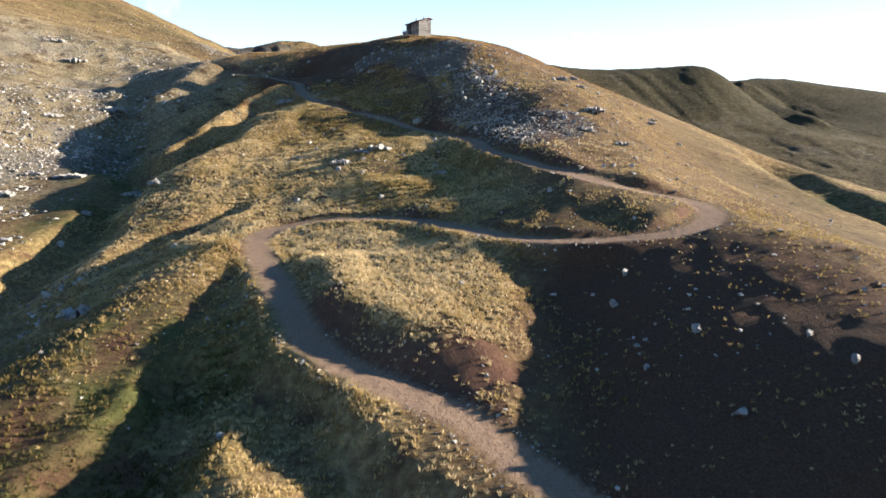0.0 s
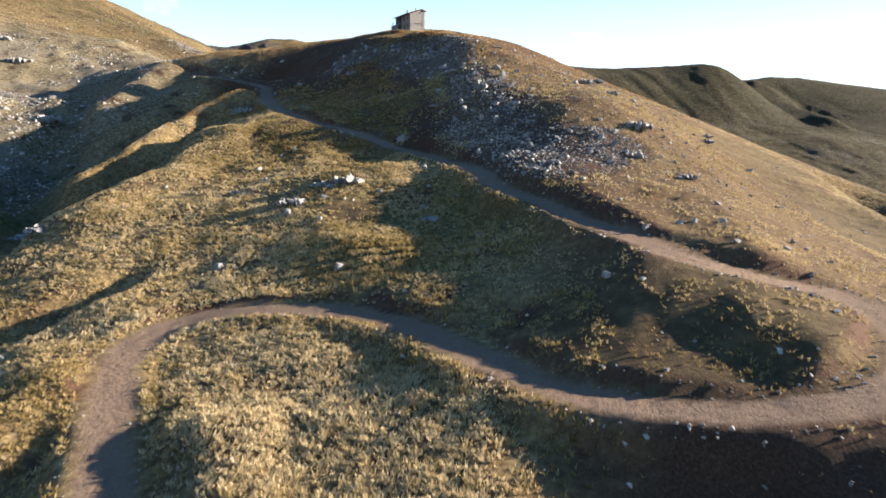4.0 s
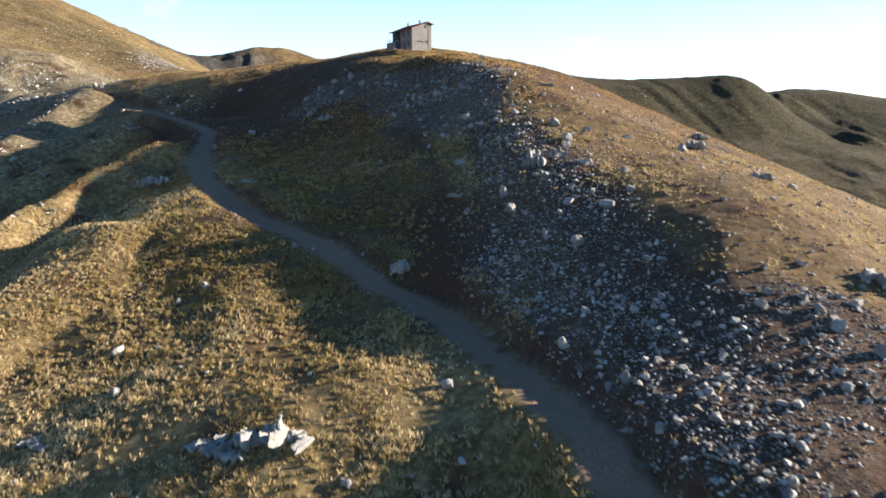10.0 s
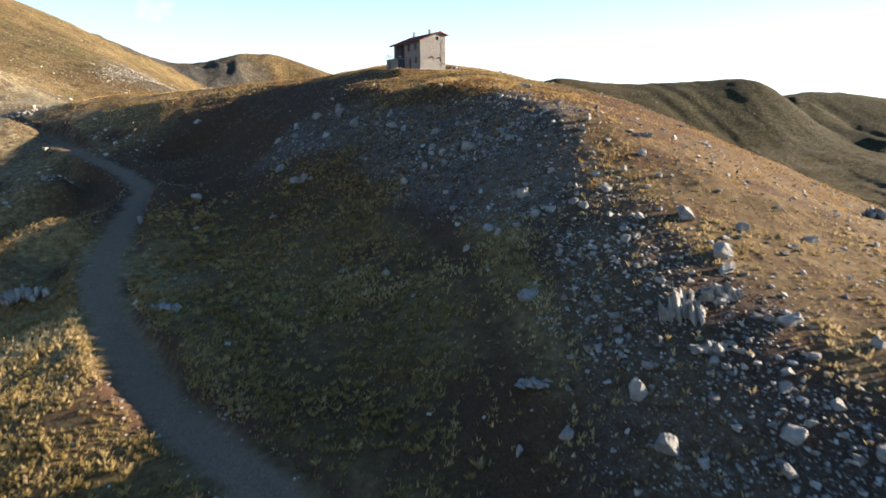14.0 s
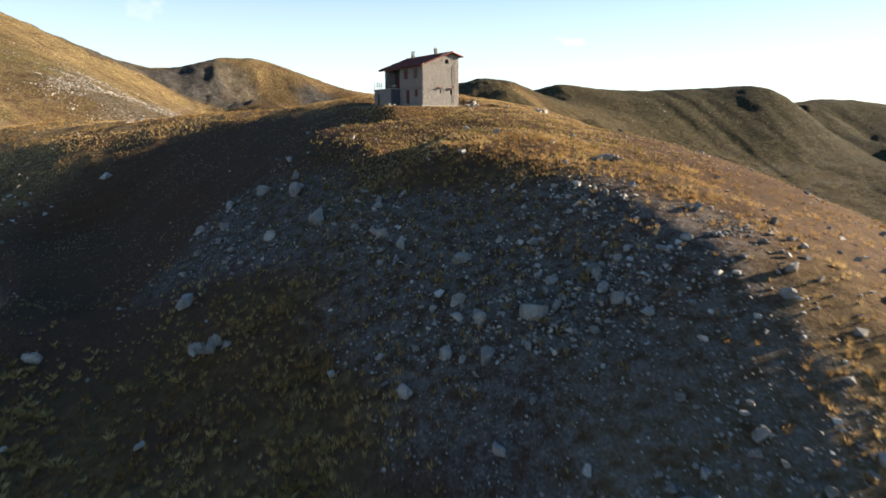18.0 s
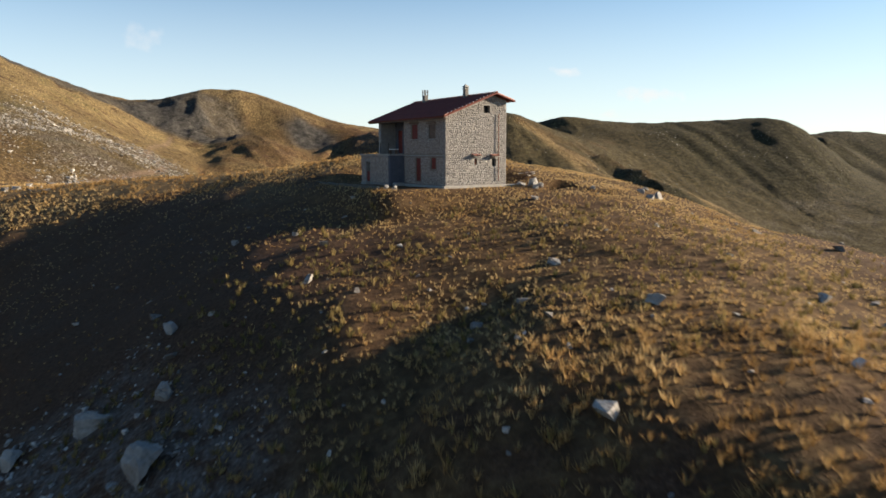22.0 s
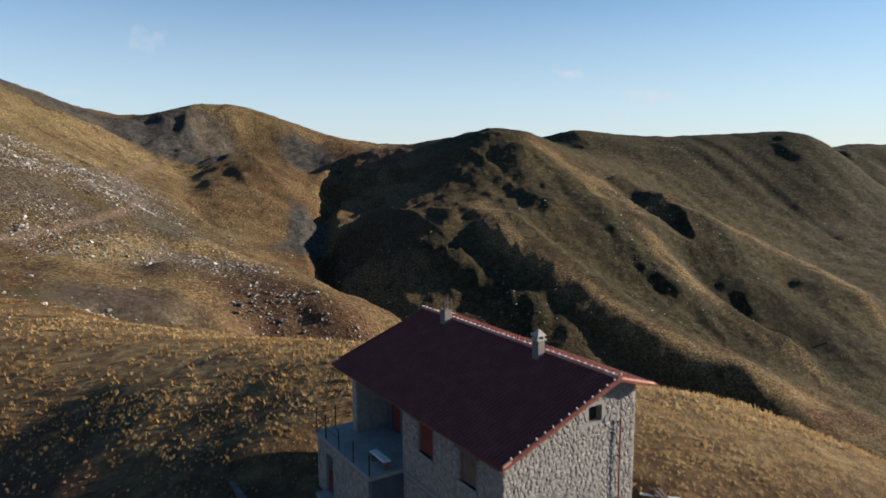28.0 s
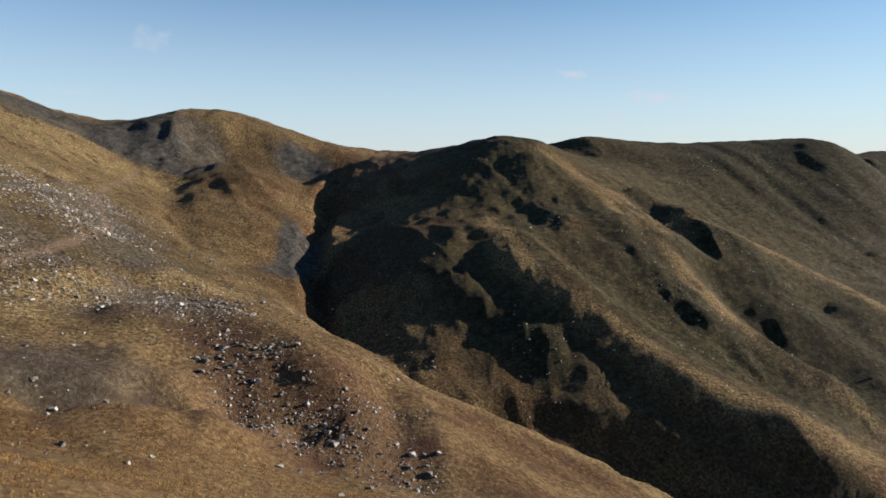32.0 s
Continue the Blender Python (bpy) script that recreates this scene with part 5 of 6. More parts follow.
TOP_BOULDERS = (
    (-6.9, 266.1, 1.0, 1.0), (7.2, 266.7, 1.0, 0.6), (1.3, 267.4, 0.9, 1.0), (-8.3, 268.7, 1.5, 1.2), (-10.1, 268.9, 0.8, 0.7), (10.0, 272.1, 1.1, 1.0), (-27.6, 273.1, 3.1, 2.2), (-7.7, 274.0, 1.9, 1.0), (-4.6, 275.6, 1.0, 0.8), (-52.9, 275.7, 1.7, 1.7), (-13.3, 276.0, 1.1, 1.2), (-12.7, 278.2, 1.1, 1.3), (-45.7, 279.9, 2.1, 1.3), (-14.5, 280.7, 1.5, 1.2), (-159.6, 282.9, 6.9, 3.2), (-33.1, 283.2, 2.1, 1.9), (-15.1, 286.7, 1.1, 1.0), (6.8, 287.4, 2.6, 1.0), (-21.2, 288.0, 2.3, 2.1), (-26.4, 289.4, 1.4, 1.2), (-35.4, 294.4, 1.1, 0.9), (-25.0, 297.0, 2.1, 1.9), (-33.3, 297.5, 1.3, 1.4), (-2.7, 299.2, 1.3, 0.7),
)
CREST_BOULDERS = (
    (-37.1, 300.5, 1.5, 1.2), (-10.5, 301.7, 0.8, 0.5), (-26.1, 302.4, 1.4, 1.2), (-34.0, 302.6, 1.2, 1.3), (-30.0, 302.8, 1.9, 1.4), (-143.4, 302.9, 9.8, 4.4), (-8.0, 303.0, 0.9, 0.5), (-5.5, 308.4, 1.2, 0.5), (-28.0, 309.0, 1.2, 0.9), (-28.0, 323.6, 1.0, 0.6), (7.0, 329.1, 1.1, 0.7), (-3.1, 329.8, 0.7, 0.5), (8.5, 330.5, 2.0, 1.1), (2.2, 330.6, 0.7, 0.4), (7.0, 331.8, 1.0, 0.6), (-4.0, 332.1, 1.2, 0.6), (8.5, 335.2, 0.7, 0.4), (-205.3, 391.7, 12.6, 3.1), (-225.6, 413.8, 8.6, 4.0),
)
rng = random.Random(3)
ALL_BOULDERS = FOOT_BOULDERS + LOWER_BOULDERS + BENCH_BOULDERS + SCREE_BOULDERS + BROW_BOULDERS + TOP_BOULDERS + CREST_BOULDERS
zs = height(np.array([b[0] for b in ALL_BOULDERS]), np.array([b[1] for b in ALL_BOULDERS]))
for (x, y, w, h), z in zip(ALL_BOULDERS, zs):
    if w > 2.5:
        h = min(max(h, 0.3 * w), 1.2 * w if w < 3.3 else 0.62 * w)
        ob = tagged(new("rock_outcrop"), "cracked outcrop of pale grey limestone standing out of the grass", "rock", group="limestone outcrops")
        ob.matrix_world = Matrix.Translation((x, y, z)) @ Matrix.Rotation(rng.uniform(-0.5, 0.5), 4, "Z")
        n = 8 + int(1.6 * w)
        for i in range(n):
            slab = new("slab", rng.choice(CRACKED))
            slab.parent = ob
            tall = h * rng.uniform(0.4, 0.85)
            a = (i + rng.uniform(0.1, 0.9)) / n - 0.5
            tall *= 1.15 - 0.9 * abs(a)
            slab.matrix_basis = Matrix.Translation((a * w, rng.uniform(-0.2, 0.2) * w, 0.18 * tall)) @ Matrix.Rotation(rng.uniform(-0.5, 0.5), 4, "Z") @ Matrix.Rotation(rng.uniform(-0.18, 0.18), 4, "Y") @ Matrix.Diagonal((rng.uniform(3.0, 6.5) * w / n, rng.uniform(0.35, 0.62) * w, rng.uniform(0.9, 1.5) * tall, 1))
        continue
    ob = new("boulder", rng.choice(BOULDERS))
    h = min(max(h, 0.45 * w), 1.2 * w)
    ob.matrix_world = Matrix.Translation((x, y, z + 0.2 * h)) @ Matrix.Rotation(rng.uniform(0, math.tau), 4, "Z") @ Matrix.Rotation(rng.uniform(-0.25, 0.25), 4, "X") @ Matrix.Diagonal((1.05 * w, rng.uniform(0.7, 0.95) * w, 1.2 * h, 1))
    tagged(ob, "large pale limestone boulder on the slope" if w > 1.7 else "pale grey limestone boulder half sunk in the slope", "rock", group="boulders on the slope")

# loose masonry by the gable
for u, v, w, h, lab in ((8.0, -2.2, 1.5, 1.1, "squared block of ruined masonry beside the house"), (7.9, -3.2, 1.2, 0.5, "flat broken wall stone beside a hollow"), (9.6, -3.4, 0.8, 0.55, "white broken stone in a hollow"), (8.9, -3.9, 0.6, 0.35, "small broken stone in a hollow"), (-5.0, 1.6, 0.7, 0.5, "white rubble stone at the end of the kerb"), (-4.4, 1.2, 0.8, 0.45, "white rubble stone at the end of the kerb"), (-5.6, 2.0, 0.6, 0.4, "white rubble stone at the end of the kerb")):
    p = house.matrix_world @ Vector((u, v, 0))
    ob = tagged(new("masonry_block", rng.choice(BOULDERS)), lab, "stone", group="loose masonry round the house")
    ob.matrix_world = Matrix.Translation((p.x, p.y, ground_at(p.x, p.y) + 0.3 * h)) @ Matrix.Rotation(rng.uniform(0, 6), 4, "Z") @ Matrix.Diagonal((w, 0.8 * w, 1.2 * h, 1))
woodpile = tagged(new("plank_pile"), "heap of grey broken planks on the grass", "planks")
p = house.matrix_world @ Vector((10.3, 1.2, 0))
woodpile.matrix_world = Matrix.Translation((p.x, p.y, ground_at(p.x, p.y)))
for i in range(9):
    ob = boxed("plank", (-0.9, 0.9, -0.07, 0.07, 0, 0.05), GREY_WOOD if i % 3 else WHITE, woodpile)
    ob.matrix_basis = Matrix.Translation((rng.uniform(-0.4, 0.4), rng.uniform(-0.4, 0.4), 0.05 + 0.05 * i)) @ Matrix.Rotation(rng.uniform(0, 3), 4, "Z") @ Matrix.Rotation(rng.uniform(-0.2, 0.2), 4, "Y")


# ---- scree, stones and grass: uncountable, joined ----
def joined(name, meshes, pos, size, turn, squash, material, tone=None, tilt=0.25, seed=1):
    """Many copies of a few meshes in one mesh."""
    rng = np.random.default_rng(seed)
    kind = rng.integers(0, len(meshes), len(pos))
    V, F, A, base = [], [], [], 0
    for k, (mv, mf) in enumerate(meshes):
        sel = np.where(kind == k)[0]
        if not len(sel):
            continue
        v = mv[None] * np.stack([size[sel], size[sel], size[sel] * squash[sel]], 1)[:, None]
        b = rng.uniform(-tilt, tilt, len(sel))[:, None]
        v = np.stack([v[..., 0], v[..., 1] * np.cos(b) - v[..., 2] * np.sin(b), v[..., 1] * np.sin(b) + v[..., 2] * np.cos(b)], 2)
        c, s = np.cos(turn[sel])[:, None], np.sin(turn[sel])[:, None]
        v = np.stack([v[..., 0] * c - v[..., 1] * s, v[..., 0] * s + v[..., 1] * c, v[..., 2]], 2) + pos[sel][:, None]
        F.append((mf[None] + (base + np.arange(len(sel)) * len(mv))[:, None, None]).reshape(-1, 3))
        V.append(v.reshape(-1, 3))
        if tone is not None:
            A.append(np.repeat(tone[sel], len(mv)))
        base += len(sel) * len(mv)
    me = mesh_from(name, np.vstack(V), np.vstack(F), material)
    if tone is not None:
        a = me.attributes.new("tone", "FLOAT", "POINT")
        a.data.foreach_set("value", np.concatenate(A).astype(np.float32))
    return new(name, me)


def arrays(me):
    me.calc_loop_triangles()
    v = np.array([p.co for p in me.vertices])
    return v, np.array([t.vertices for t in me.loop_triangles])


def island_rock():
    m, n, l, b = material("scree_limestone")
    g = n.new("ShaderNodeNewGeometry")
    nz = noise_node(n, l, 7.0, 5, 0.65, g.outputs["Position"])
    add = n.new("ShaderNodeMath")
    add.operation = "MULTIPLY_ADD"
    l.new(g.outputs["Random Per Island"], add.inputs[0])
    add.inputs[1].default_value = 0.45
    l.new(nz.outputs[0], add.inputs[2])
    r = ramp(n, [(0.35, (0.055, 0.048, 0.043)), (0.65, (0.155, 0.142, 0.13)), (0.95, (0.37, 0.355, 0.33))])
    l.new(add.outputs[0], r.inputs[0])
    l.new(r.outputs[0], b.inputs["Base Color"])
    b.inputs["Roughness"].default_value = 0.95
    b.inputs["Specular IOR Level"].default_value = 0.2
    bumped(n, l, b, nz.outputs[0], 0.5, 0.05)
    return m


SCREE_ROCK = island_rock()
PEBBLES = [arrays(rock_mesh(200 + i, 9, 0)) for i in range(9)]
gen = np.random.default_rng(11)


def scatter(n, x0, x1, y0, y1):
    return gen.uniform(x0, x1, n), gen.uniform(y0, y1, n)


def lay_stones(name, x, y, lo, hi, label, seed, spread=1.1):
    s = lo * np.exp(np.abs(gen.normal(0, spread, len(x))) * 0.62)
    s = np.minimum(s, hi)
    z = height(x, y) + 0.12 * s
    return tagged(joined(name, PEBBLES, np.c_[x, y, z], s, gen.uniform(0, 6.28, len(x)), gen.uniform(0.5, 0.9, len(x)), SCREE_ROCK, seed=seed), label, "stones", kind="stuff")


x, y = scatter(110000, -52, 45, 150, 315)
thick = np.maximum(zone(x, y, SCREE_A, 3, 2), zone(x, y, SCREE_B, 3, 2))
thick *= 1 - 0.6 * ease(-12, -22, x) * ease(255, 265, y)
keep = thick * (0.62 - 0.22 * ease(250, 262, y) + 0.65 * lattice_noise(x, y, 8, 32) + 0.35 * lattice_noise(x, y, 2.5, 36)) > gen.uniform(0, 1, len(x))
keep &= road_field(x, y)[0] > 2.9
x, y = x[keep], y[keep]
lay_stones("scree", x, y, 0.16, 0.85, "grey limestone scree lying on dark earth", 1)
pick = gen.permutation(len(x))[:150]
for bx, by, bz in zip(x[pick], y[pick], height(x[pick], y[pick])):
    w = rng.uniform(0.75, 1.35)
    ob = tagged(new("boulder", rng.choice(BOULDERS)), "angular grey limestone block lying in the scree", "rock", group="blocks in the scree")
    ob.matrix_world = Matrix.Translation((bx, by, bz + 0.15 * w)) @ Matrix.Rotation(rng.uniform(0, math.tau), 4, "Z") @ Matrix.Rotation(rng.uniform(-0.4, 0.4), 4, "X") @ Matrix.Diagonal((w, rng.uniform(0.6, 0.9) * w, rng.uniform(0.5, 0.85) * w, 1))
x, y = scatter(90000, -52, 45, 150, 315)
thick = np.maximum(zone(x, y, SCREE_A, 3, 2), zone(x, y, SCREE_B, 3, 2)) * (1 - 0.45 * ease(-10, -20, x) * ease(255, 265, y))
keep = (thick * (0.75 + 0.35 * ease(256, 262, y) + 0.8 * lattice_noise(x, y, 7, 55) + 0.3 * lattice_noise(x, y, 2.5, 36)) > gen.uniform(0, 1, len(x))) & (road_field(x, y)[0] > 3.2)
lay_stones("scree_gravel", x[keep], y[keep], 0.09, 0.3, "small broken grey gravel between the scree blocks", 12, 0.8)
x, y = scatter(26000, -64, 80, 60, 330)
keep = (gen.uniform(0, 1, len(x)) < 0.07 + 0.5 * ease(4, 12, x) * ease(140, 165, y) * ease(290, 255, y) * ease(70, 40, x) + 0.12 * ease(8, 16, x) * ease(90, 70, y)) & (road_field(x, y)[0] > 2.6) & (np.hypot(x + 8, y - 335) > 11)
lay_stones("scattered_stones", x[keep], y[keep], 0.22, 1.1, "scattered grey stones in dry grass", 2)
k = gen.integers(0, len(ROAD_LINE), 2600)
side = gen.choice([-1, 1], len(k))
tang = np.gradient(ROAD_LINE, axis=0)[k]
tang /= np.linalg.norm(tang, axis=1)[:, None] + 1e-9
off = side * gen.normal(2.9, 0.45, len(k))
lay_stones("road_edge_stones", ROAD_LINE[k, 0] - tang[:, 1] * off, ROAD_LINE[k, 1] + tang[:, 0] * off, 0.12, 0.6, "small stones along the edge of a dirt road", 3)
x, y = scatter(38000, -260, -62, 100, 430)
thick = 0.16 + 0.8 * zone(x, y, LEFT_ROCKS, 14, 6) + 0.22 * ease(-105, -140, x)
keep = ((lattice_noise(x, y, 22, 33) + 0.6 * lattice_noise(x, y, 8, 35)) * 0.8 + thick > gen.uniform(0.2, 1.3, len(x))) & (road_field(x, y)[0] > 4)
lay_stones("mountainside_stones", x[keep], y[keep], 0.45, 2.6, "pale stones strewn over the grassy mountainside", 4)
x, y = scatter(70000, -260, -10, 440, 680)
thick = np.maximum(0.05, np.maximum(0.75 * zone(x, y, ROCKY_BANK, 14, 6), 0.65 * zone(x, y, RED_SCREE, 6, 3)))
keep = thick * (0.7 + 0.8 * lattice_noise(x, y, 20, 34)) > gen.uniform(0, 1, len(x))
lay_stones("valley_stones", x[keep], y[keep], 0.36, 2.4, "pale stones strewn over the far side of the valley", 5)


x, y = scatter(30000, 20, 420, 570, 1010)
near_rib = np.zeros(len(x))
for line in CRAG_LINES + ((((235, 950), (280, 960), (330, 962), (380, 965)),)):
    q = smooth_line(line, 6)
    for k in range(0, len(x), 10000):
        dq = np.hypot(x[k:k + 10000, None] - q[:, 0], y[k:k + 10000, None] - q[:, 1]).min(1)
        near_rib[k:k + 10000] = np.maximum(near_rib[k:k + 10000], np.exp(-(dq / 22) ** 2))
keep = (near_rib * (0.25 + 0.6 * lattice_noise(x, y, 26, 37)) + 0.02) > gen.uniform(0, 1.0, len(x))
lay_stones("crag_stones", x[keep], y[keep], 0.35, 1.5, "dark weathered stones on the ribs of the far mountain", 8)


def grass_material(name, stops, glow):
    m, n, l, b = material(name)
    a = n.new("ShaderNodeAttribute")
    a.attribute_name = "tone"
    g = n.new("ShaderNodeNewGeometry")
    add = n.new("ShaderNodeMath")
    add.operation = "MULTIPLY_ADD"
    l.new(g.outputs["Random Per Island"], add.inputs[0])
    add.inputs[1].default_value = 0.25
    l.new(a.outputs["Fac"], add.inputs[2])
    r = ramp(n, stops)
    l.new(add.outputs[0], r.inputs[0])
    l.new(r.outputs[0], b.inputs["Base Color"])
    b.inputs["Roughness"].default_value = 0.8
    b.inputs["Specular IOR Level"].default_value = 0.15
    tr, mx = n.new("ShaderNodeBsdfTranslucent"), n.new("ShaderNodeMixShader")
    l.new(r.outputs[0], tr.inputs["Color"])
    mx.inputs[0].default_value = glow
    l.new(b.outputs[0], mx.inputs[1])
    l.new(tr.outputs[0], mx.inputs[2])
    l.new(mx.outputs[0], n["Material Output"].inputs["Surface"])
    return m


STRAW = grass_material("dry_grass", [(0.0, (0.026, 0.029, 0.010)), (0.25, (0.10, 0.09, 0.032)), (0.45, (0.19, 0.135, 0.048)), (0.65, (0.295, 0.22, 0.092)), (0.85, (0.43, 0.325, 0.165)), (1.0, (0.52, 0.42, 0.25))], 0.35)

BRONZE = grass_material("bronze_dry_grass", [(0.0, (0.04, 0.024, 0.010)), (0.3, (0.13, 0.072, 0.028)), (0.55, (0.25, 0.146, 0.055)), (0.8, (0.39, 0.255, 0.108)), (1.0, (0.5, 0.37, 0.185))], 0.35)

def tuft(seed, blades, lean, width, bent=True):
    rng = random.Random(seed)
    V, F = [], []
    for i in range(blades):
        a, r = rng.uniform(0, math.tau), rng.uniform(0, 0.28)
        h, out, w = rng.uniform(0.55, 1.0), rng.uniform(0.15, lean), width * rng.uniform(0.7, 1.3)
        bx, by = r * math.cos(a), r * math.sin(a)
        tx, ty = -math.sin(a) * w, math.cos(a) * w
        k = len(V)
        V += [(bx - tx, by - ty, -0.08), (bx + tx, by + ty, -0.08), (bx + out * 0.4 * math.cos(a) + tx * 0.8, by + out * 0.4 * math.sin(a) + ty * 0.8, 0.55 * h), (bx + out * math.cos(a), by + out * math.sin(a), h)]
        F += [(k, k + 1, k + 2), (k, k + 2, k + 3)] if bent else [(k, k + 1, k + 3)]
    return np.array(V), np.array(F)


TUFTS = [tuft(300 + i, 5, 0.85, 0.105) for i in range(10)]
ROUGH_TUFTS = [tuft(360 + i, 5, 0.9, 0.15, False) for i in range(6)]
FINE_TUFTS = [tuft(340 + i, 13, 0.75, 0.052, False) for i in range(8)]
x, y = scatter(420000, -84, 66, 38, 352)
dr = road_field(x, y)[0]
clump = 0.7 * lattice_noise(x, y, 9, 41) + 0.8 * lattice_noise(x, y, 2.6, 42)
stony = np.maximum(zone(x, y, SCREE_A, 3, 2), zone(x, y, SCREE_B, 3, 2))
bare = zone(x, y, BARE_EARTH, 3, 2)
pale = zone(x, y, PALE_TUSSOCKS, 3, 2)
mound = zone(x, y, MOUND, 2, 1)
top = ease(285, 305, y)
share = (0.46 + 0.5 * clump + 0.25 * pale + 0.35 * mound + 0.4 * top) * (1 - (0.93 - 0.25 * ease(255, 265, y)) * stony) * (1 - 0.9 * bare)
share *= 1 - 0.45 * pale
share *= 1 - 0.72 * ease(8, 22, x) - 0.25 * ease(-60, -84, x)
share *= 1 - 0.65 * ease(-26, -34, x) * ease(104, 88, y)
brow_here = ease(244, 258, y) * ease(330, 318, y)
share *= (1 - 0.45 * brow_here) * (1 - 0.85 * zone(x, y, RED_BANK, 1.2, 1.0))
share *= 1 - 0.8 * ease(40, 24, np.hypot(x + 50, (y - 314) * 0.8))
share *= 1 - 0.75 * ease(7, 3, np.hypot(x + 14, y - 160)) - 0.72 * ease(30, 20, np.hypot(x - 21, (y - 62) * 0.75)) * (1 - mound)
keep = (share > gen.uniform(0, 1, len(x))) & (dr > 2.5 + 0.7 * gen.uniform(0, 1, len(x)))
uu = (x - HOUSE.x) * math.cos(HOUSE_TURN) + (y - HOUSE.y) * math.sin(HOUSE_TURN)
vv = -(x - HOUSE.x) * math.sin(HOUSE_TURN) + (y - HOUSE.y) * math.cos(HOUSE_TURN)
keep &= ~((uu > -4.8) & (uu < 7.4) & (vv > -0.8) & (vv < 14))
x, y, pale, mound, clump, top = x[keep], y[keep], pale[keep], mound[keep], clump[keep], top[keep]
lush = np.clip(0.6 * lattice_noise(x, y, 16, 43) + 0.5 * lattice_noise(x, y, 5, 44), -1, 1)
green = 0.8 * ease(34, 14, np.hypot(x + 30, (y - 205) * 0.7)) + 0.8 * ease(22, 8, np.hypot(x + 2, y - 152)) + 0.9 * ease(20, 7, np.hypot(x + 34, y - 62))
# tone carries shade: darker on the hilltop's west side and east of the mound
tone = np.clip(0.66 - 0.12 * ease(244, 258, y) * ease(12, -4, x) + 0.22 * lush - 0.2 * green - 0.34 * ease(100, 78, y) * ease(-14, -26, x) - 0.22 * ease(6, 12, x) * ease(112, 96, y) * (1 - mound) - 0.10 * pale + 0.2 * mound + 0.12 * ease(105, 125, y) * ease(205, 180, y) * ease(-14, -24, x) + 0.06 * ease(255, 285, y) + 0.1 * top - 0.16 * ease(304, 290, y) * ease(262, 268, y) * ease(-8, 0, x) + 0.16 * lattice_noise(x, y, 1.5, 49) + gen.normal(0, 0.06, len(x)) * (1 - 0.5 * top), 0.02, 0.9)
size = ((0.43 + 0.12 * clump + 0.1 * gen.uniform(-1, 1, len(x)) - 0.1 * ease(8, 22, x)) * (1 - 0.6 * top)).clip(0.11, 0.7)
fine = y > 246
for sel, kinds, name, label in ((~fine, TUFTS, "grass_tussocks", "dry straw-coloured grass tussocks on the hillside"), (fine, FINE_TUFTS, "hilltop_grass", "fine golden-brown dry grass on the hilltop")):
    n = int(sel.sum())
    tagged(joined(name, kinds, np.c_[x[sel], y[sel], height(x[sel], y[sel])], size[sel], gen.uniform(0, 6.28, n), gen.uniform(0.7, 1.1, n), BRONZE if kinds is FINE_TUFTS else STRAW, tone=tone[sel], seed=6), label, "grass", kind="stuff")
x, y = scatter(120000, -118, 60, 346, 475)
share = 0.4 + 0.4 * lattice_noise(x, y, 10, 45) + 0.35 * lattice_noise(x, y, 3, 46)
uu = (x - HOUSE.x) * math.cos(HOUSE_TURN) + (y - HOUSE.y) * math.sin(HOUSE_TURN)
vv = -(x - HOUSE.x) * math.sin(HOUSE_TURN) + (y - HOUSE.y) * math.cos(HOUSE_TURN)
keep = (share > gen.uniform(0, 1, len(x))) & ~((uu > -4.8) & (uu < 7.4) & (vv > -0.8) & (vv < 16)) & (road_field(x, y)[0] > 3) & (y < np.interp(x, *NEAR_EDGE))
x, y = x[keep], y[keep]
tone = np.clip(0.64 - 0.2 * ease(385, 412, y) + 0.2 * lattice_noise(x, y, 14, 47) + gen.normal(0, 0.1, len(x)), 0.05, 0.9)
tagged(joined("slope_grass", ROUGH_TUFTS, np.c_[x, y, height(x, y)], gen.uniform(0.22, 0.42, len(x)), gen.uniform(0, 6.28, len(x)), gen.uniform(0.7, 1.1, len(x)), BRONZE, tone=tone, seed=9), "golden dry grass on the slope behind the house", "grass", kind="stuff")
x, y = scatter(9000, -58, 0, 178, 284)
keep = gen.uniform(0, 1, len(x)) < np.maximum(0.55 * zone(x, y, PALE_TUSSOCKS, 4, 2), 0.3 * ease(34, 16, np.hypot(x + 26, (y - 212) * 0.8))) * (0.6 + 0.9 * lattice_noise(x, y, 6, 56)) * (1 - zone(x, y, BARE_EARTH, 3, 2))
keep &= road_field(x, y)[0] > 3.4
x, y = x[keep], y[keep]
CLUMPS = [tuft(380 + i, 22, 0.75, 0.05) for i in range(6)]
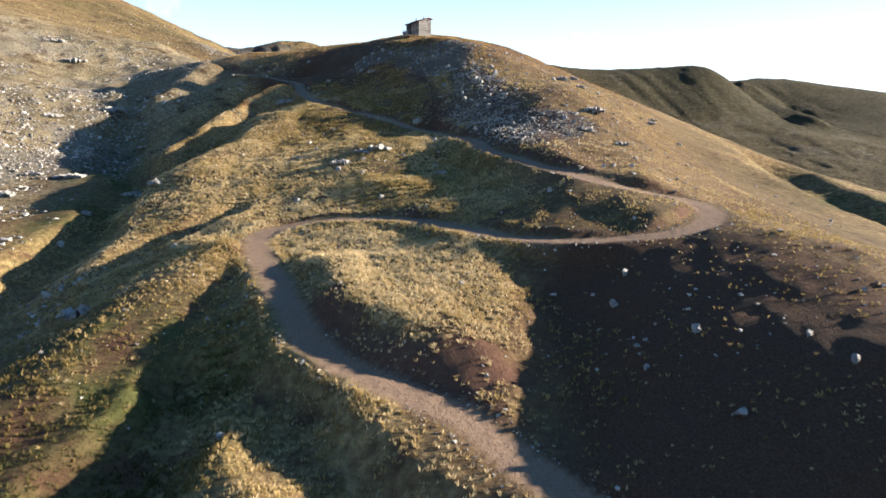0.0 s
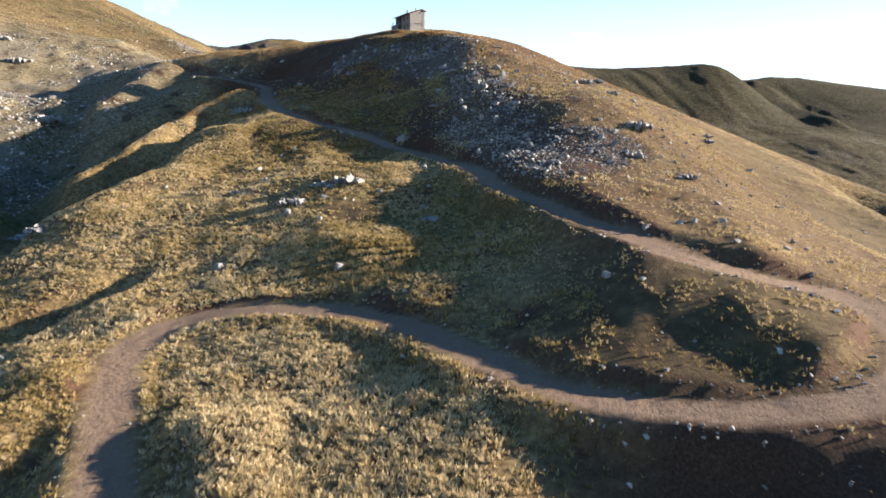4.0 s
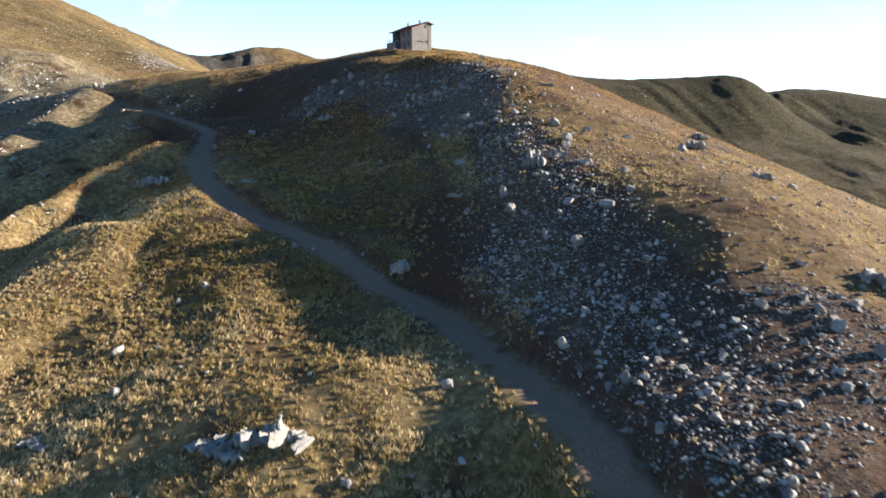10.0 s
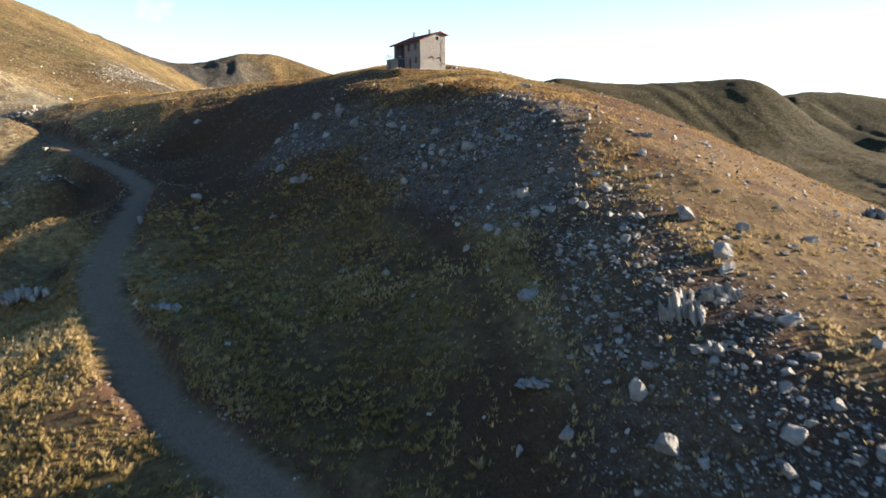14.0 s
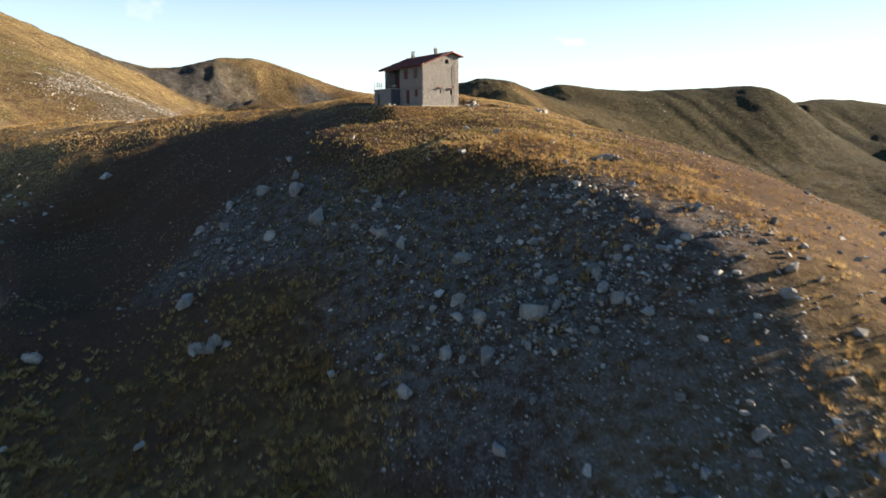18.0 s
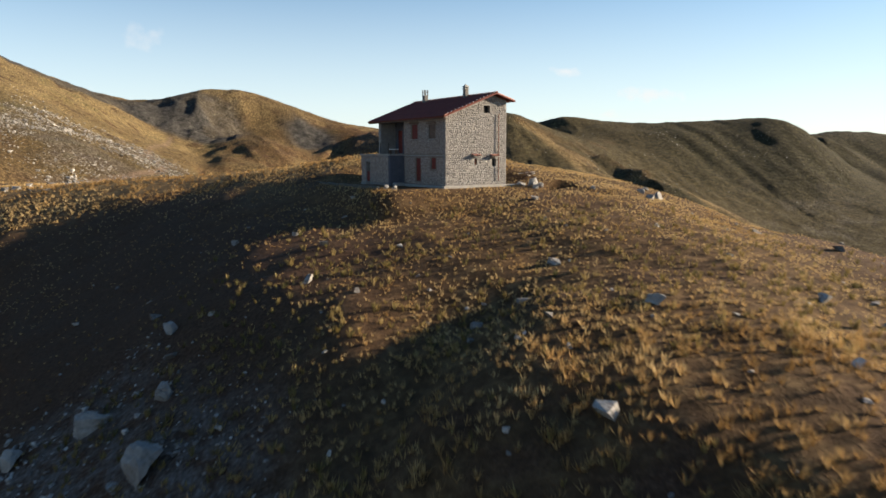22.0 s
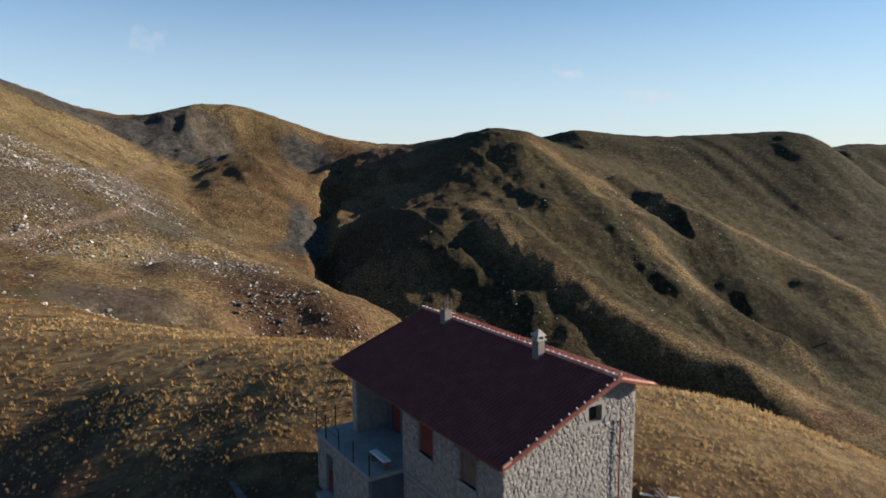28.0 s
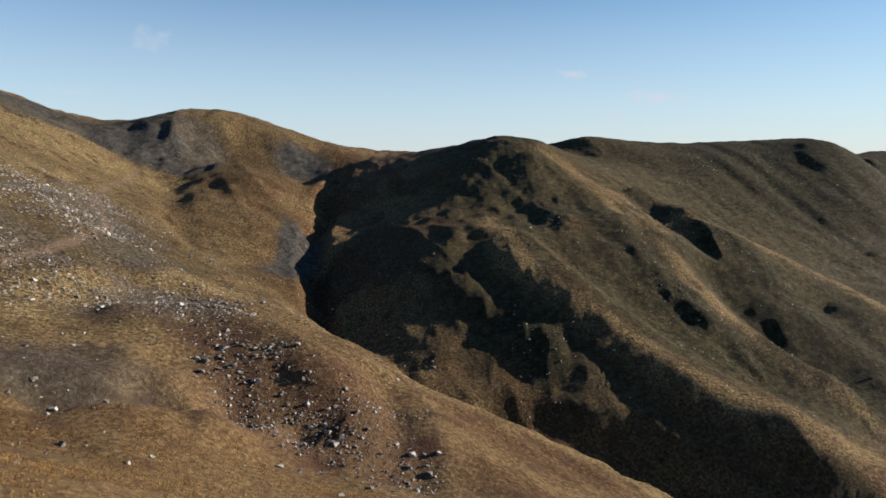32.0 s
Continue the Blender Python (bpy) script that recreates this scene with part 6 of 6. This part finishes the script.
tagged(joined("pale_tussocks", CLUMPS, np.c_[x, y, height(x, y)], gen.uniform(0.5, 0.95, len(x)), gen.uniform(0, 6.28, len(x)), gen.uniform(0.6, 0.85, len(x)), STRAW, tone=np.clip(0.48 + 0.14 * lattice_noise(x, y, 5, 57) + gen.normal(0, 0.08, len(x)), 0.1, 0.8), seed=13), "large pale olive grass tussocks on dark earth", "grass", kind="stuff")
x, y = scatter(9000, -42, 26, 262, 325)
keep = gen.uniform(0, 1, len(x)) < (0.35 + 0.4 * lattice_noise(x, y, 4, 48)) * ease(32, 14, np.hypot(x + 8, (y - 300) * 0.8)) * (np.hypot(x + 8, y - 337) > 12)
x, y = x[keep], y[keep]
SPRIGS = [tuft(330 + i, 14, 0.45, 0.05) for i in range(4)]
tagged(joined("yellow_green_stalks", SPRIGS, np.c_[x, y, height(x, y)], gen.uniform(0.24, 0.5, len(x)), gen.uniform(0, 6.28, len(x)), gen.uniform(0.8, 1.2, len(x)), STRAW, tone=gen.uniform(0.15, 0.5, len(x)), seed=7), "upright yellow-green weed stalks among dry grass", "weeds", kind="stuff")
x, y = scatter(30000, -62, 12, 58, 172)
keep = gen.uniform(0, 1, len(x)) < (0.42 + 0.5 * lattice_noise(x, y, 7, 58) + 0.3 * zone(x, y, MOUND, 2, 1)) * ease(10, 2, x) * (1 - 0.9 * zone(x, y, RED_BANK, 1.2, 1.0)) * (1 - 0.8 * ease(9, 4, np.hypot(x + 14, y - 160))) * (1 - 0.9 * ease(-22, -28, x) * ease(108, 92, y))
keep &= road_field(x, y)[0] > 2.9
x, y = x[keep], y[keep]
BIG_CLUMPS = [tuft(400 + i, 15, 0.8, 0.075, False) for i in range(8)]
tagged(joined("straw_clumps", BIG_CLUMPS, np.c_[x, y, height(x, y)], gen.uniform(0.4, 0.8, len(x)), gen.uniform(0, 6.28, len(x)), gen.uniform(0.6, 0.85, len(x)), STRAW, tone=np.clip(0.68 + 0.16 * zone(x, y, MOUND, 2, 1) + 0.14 * lattice_noise(x, y, 6, 59) + gen.normal(0, 0.1, len(x)), 0.2, 0.95), seed=15), "large pale straw-coloured grass clumps on the lower hillside", "grass", kind="stuff")
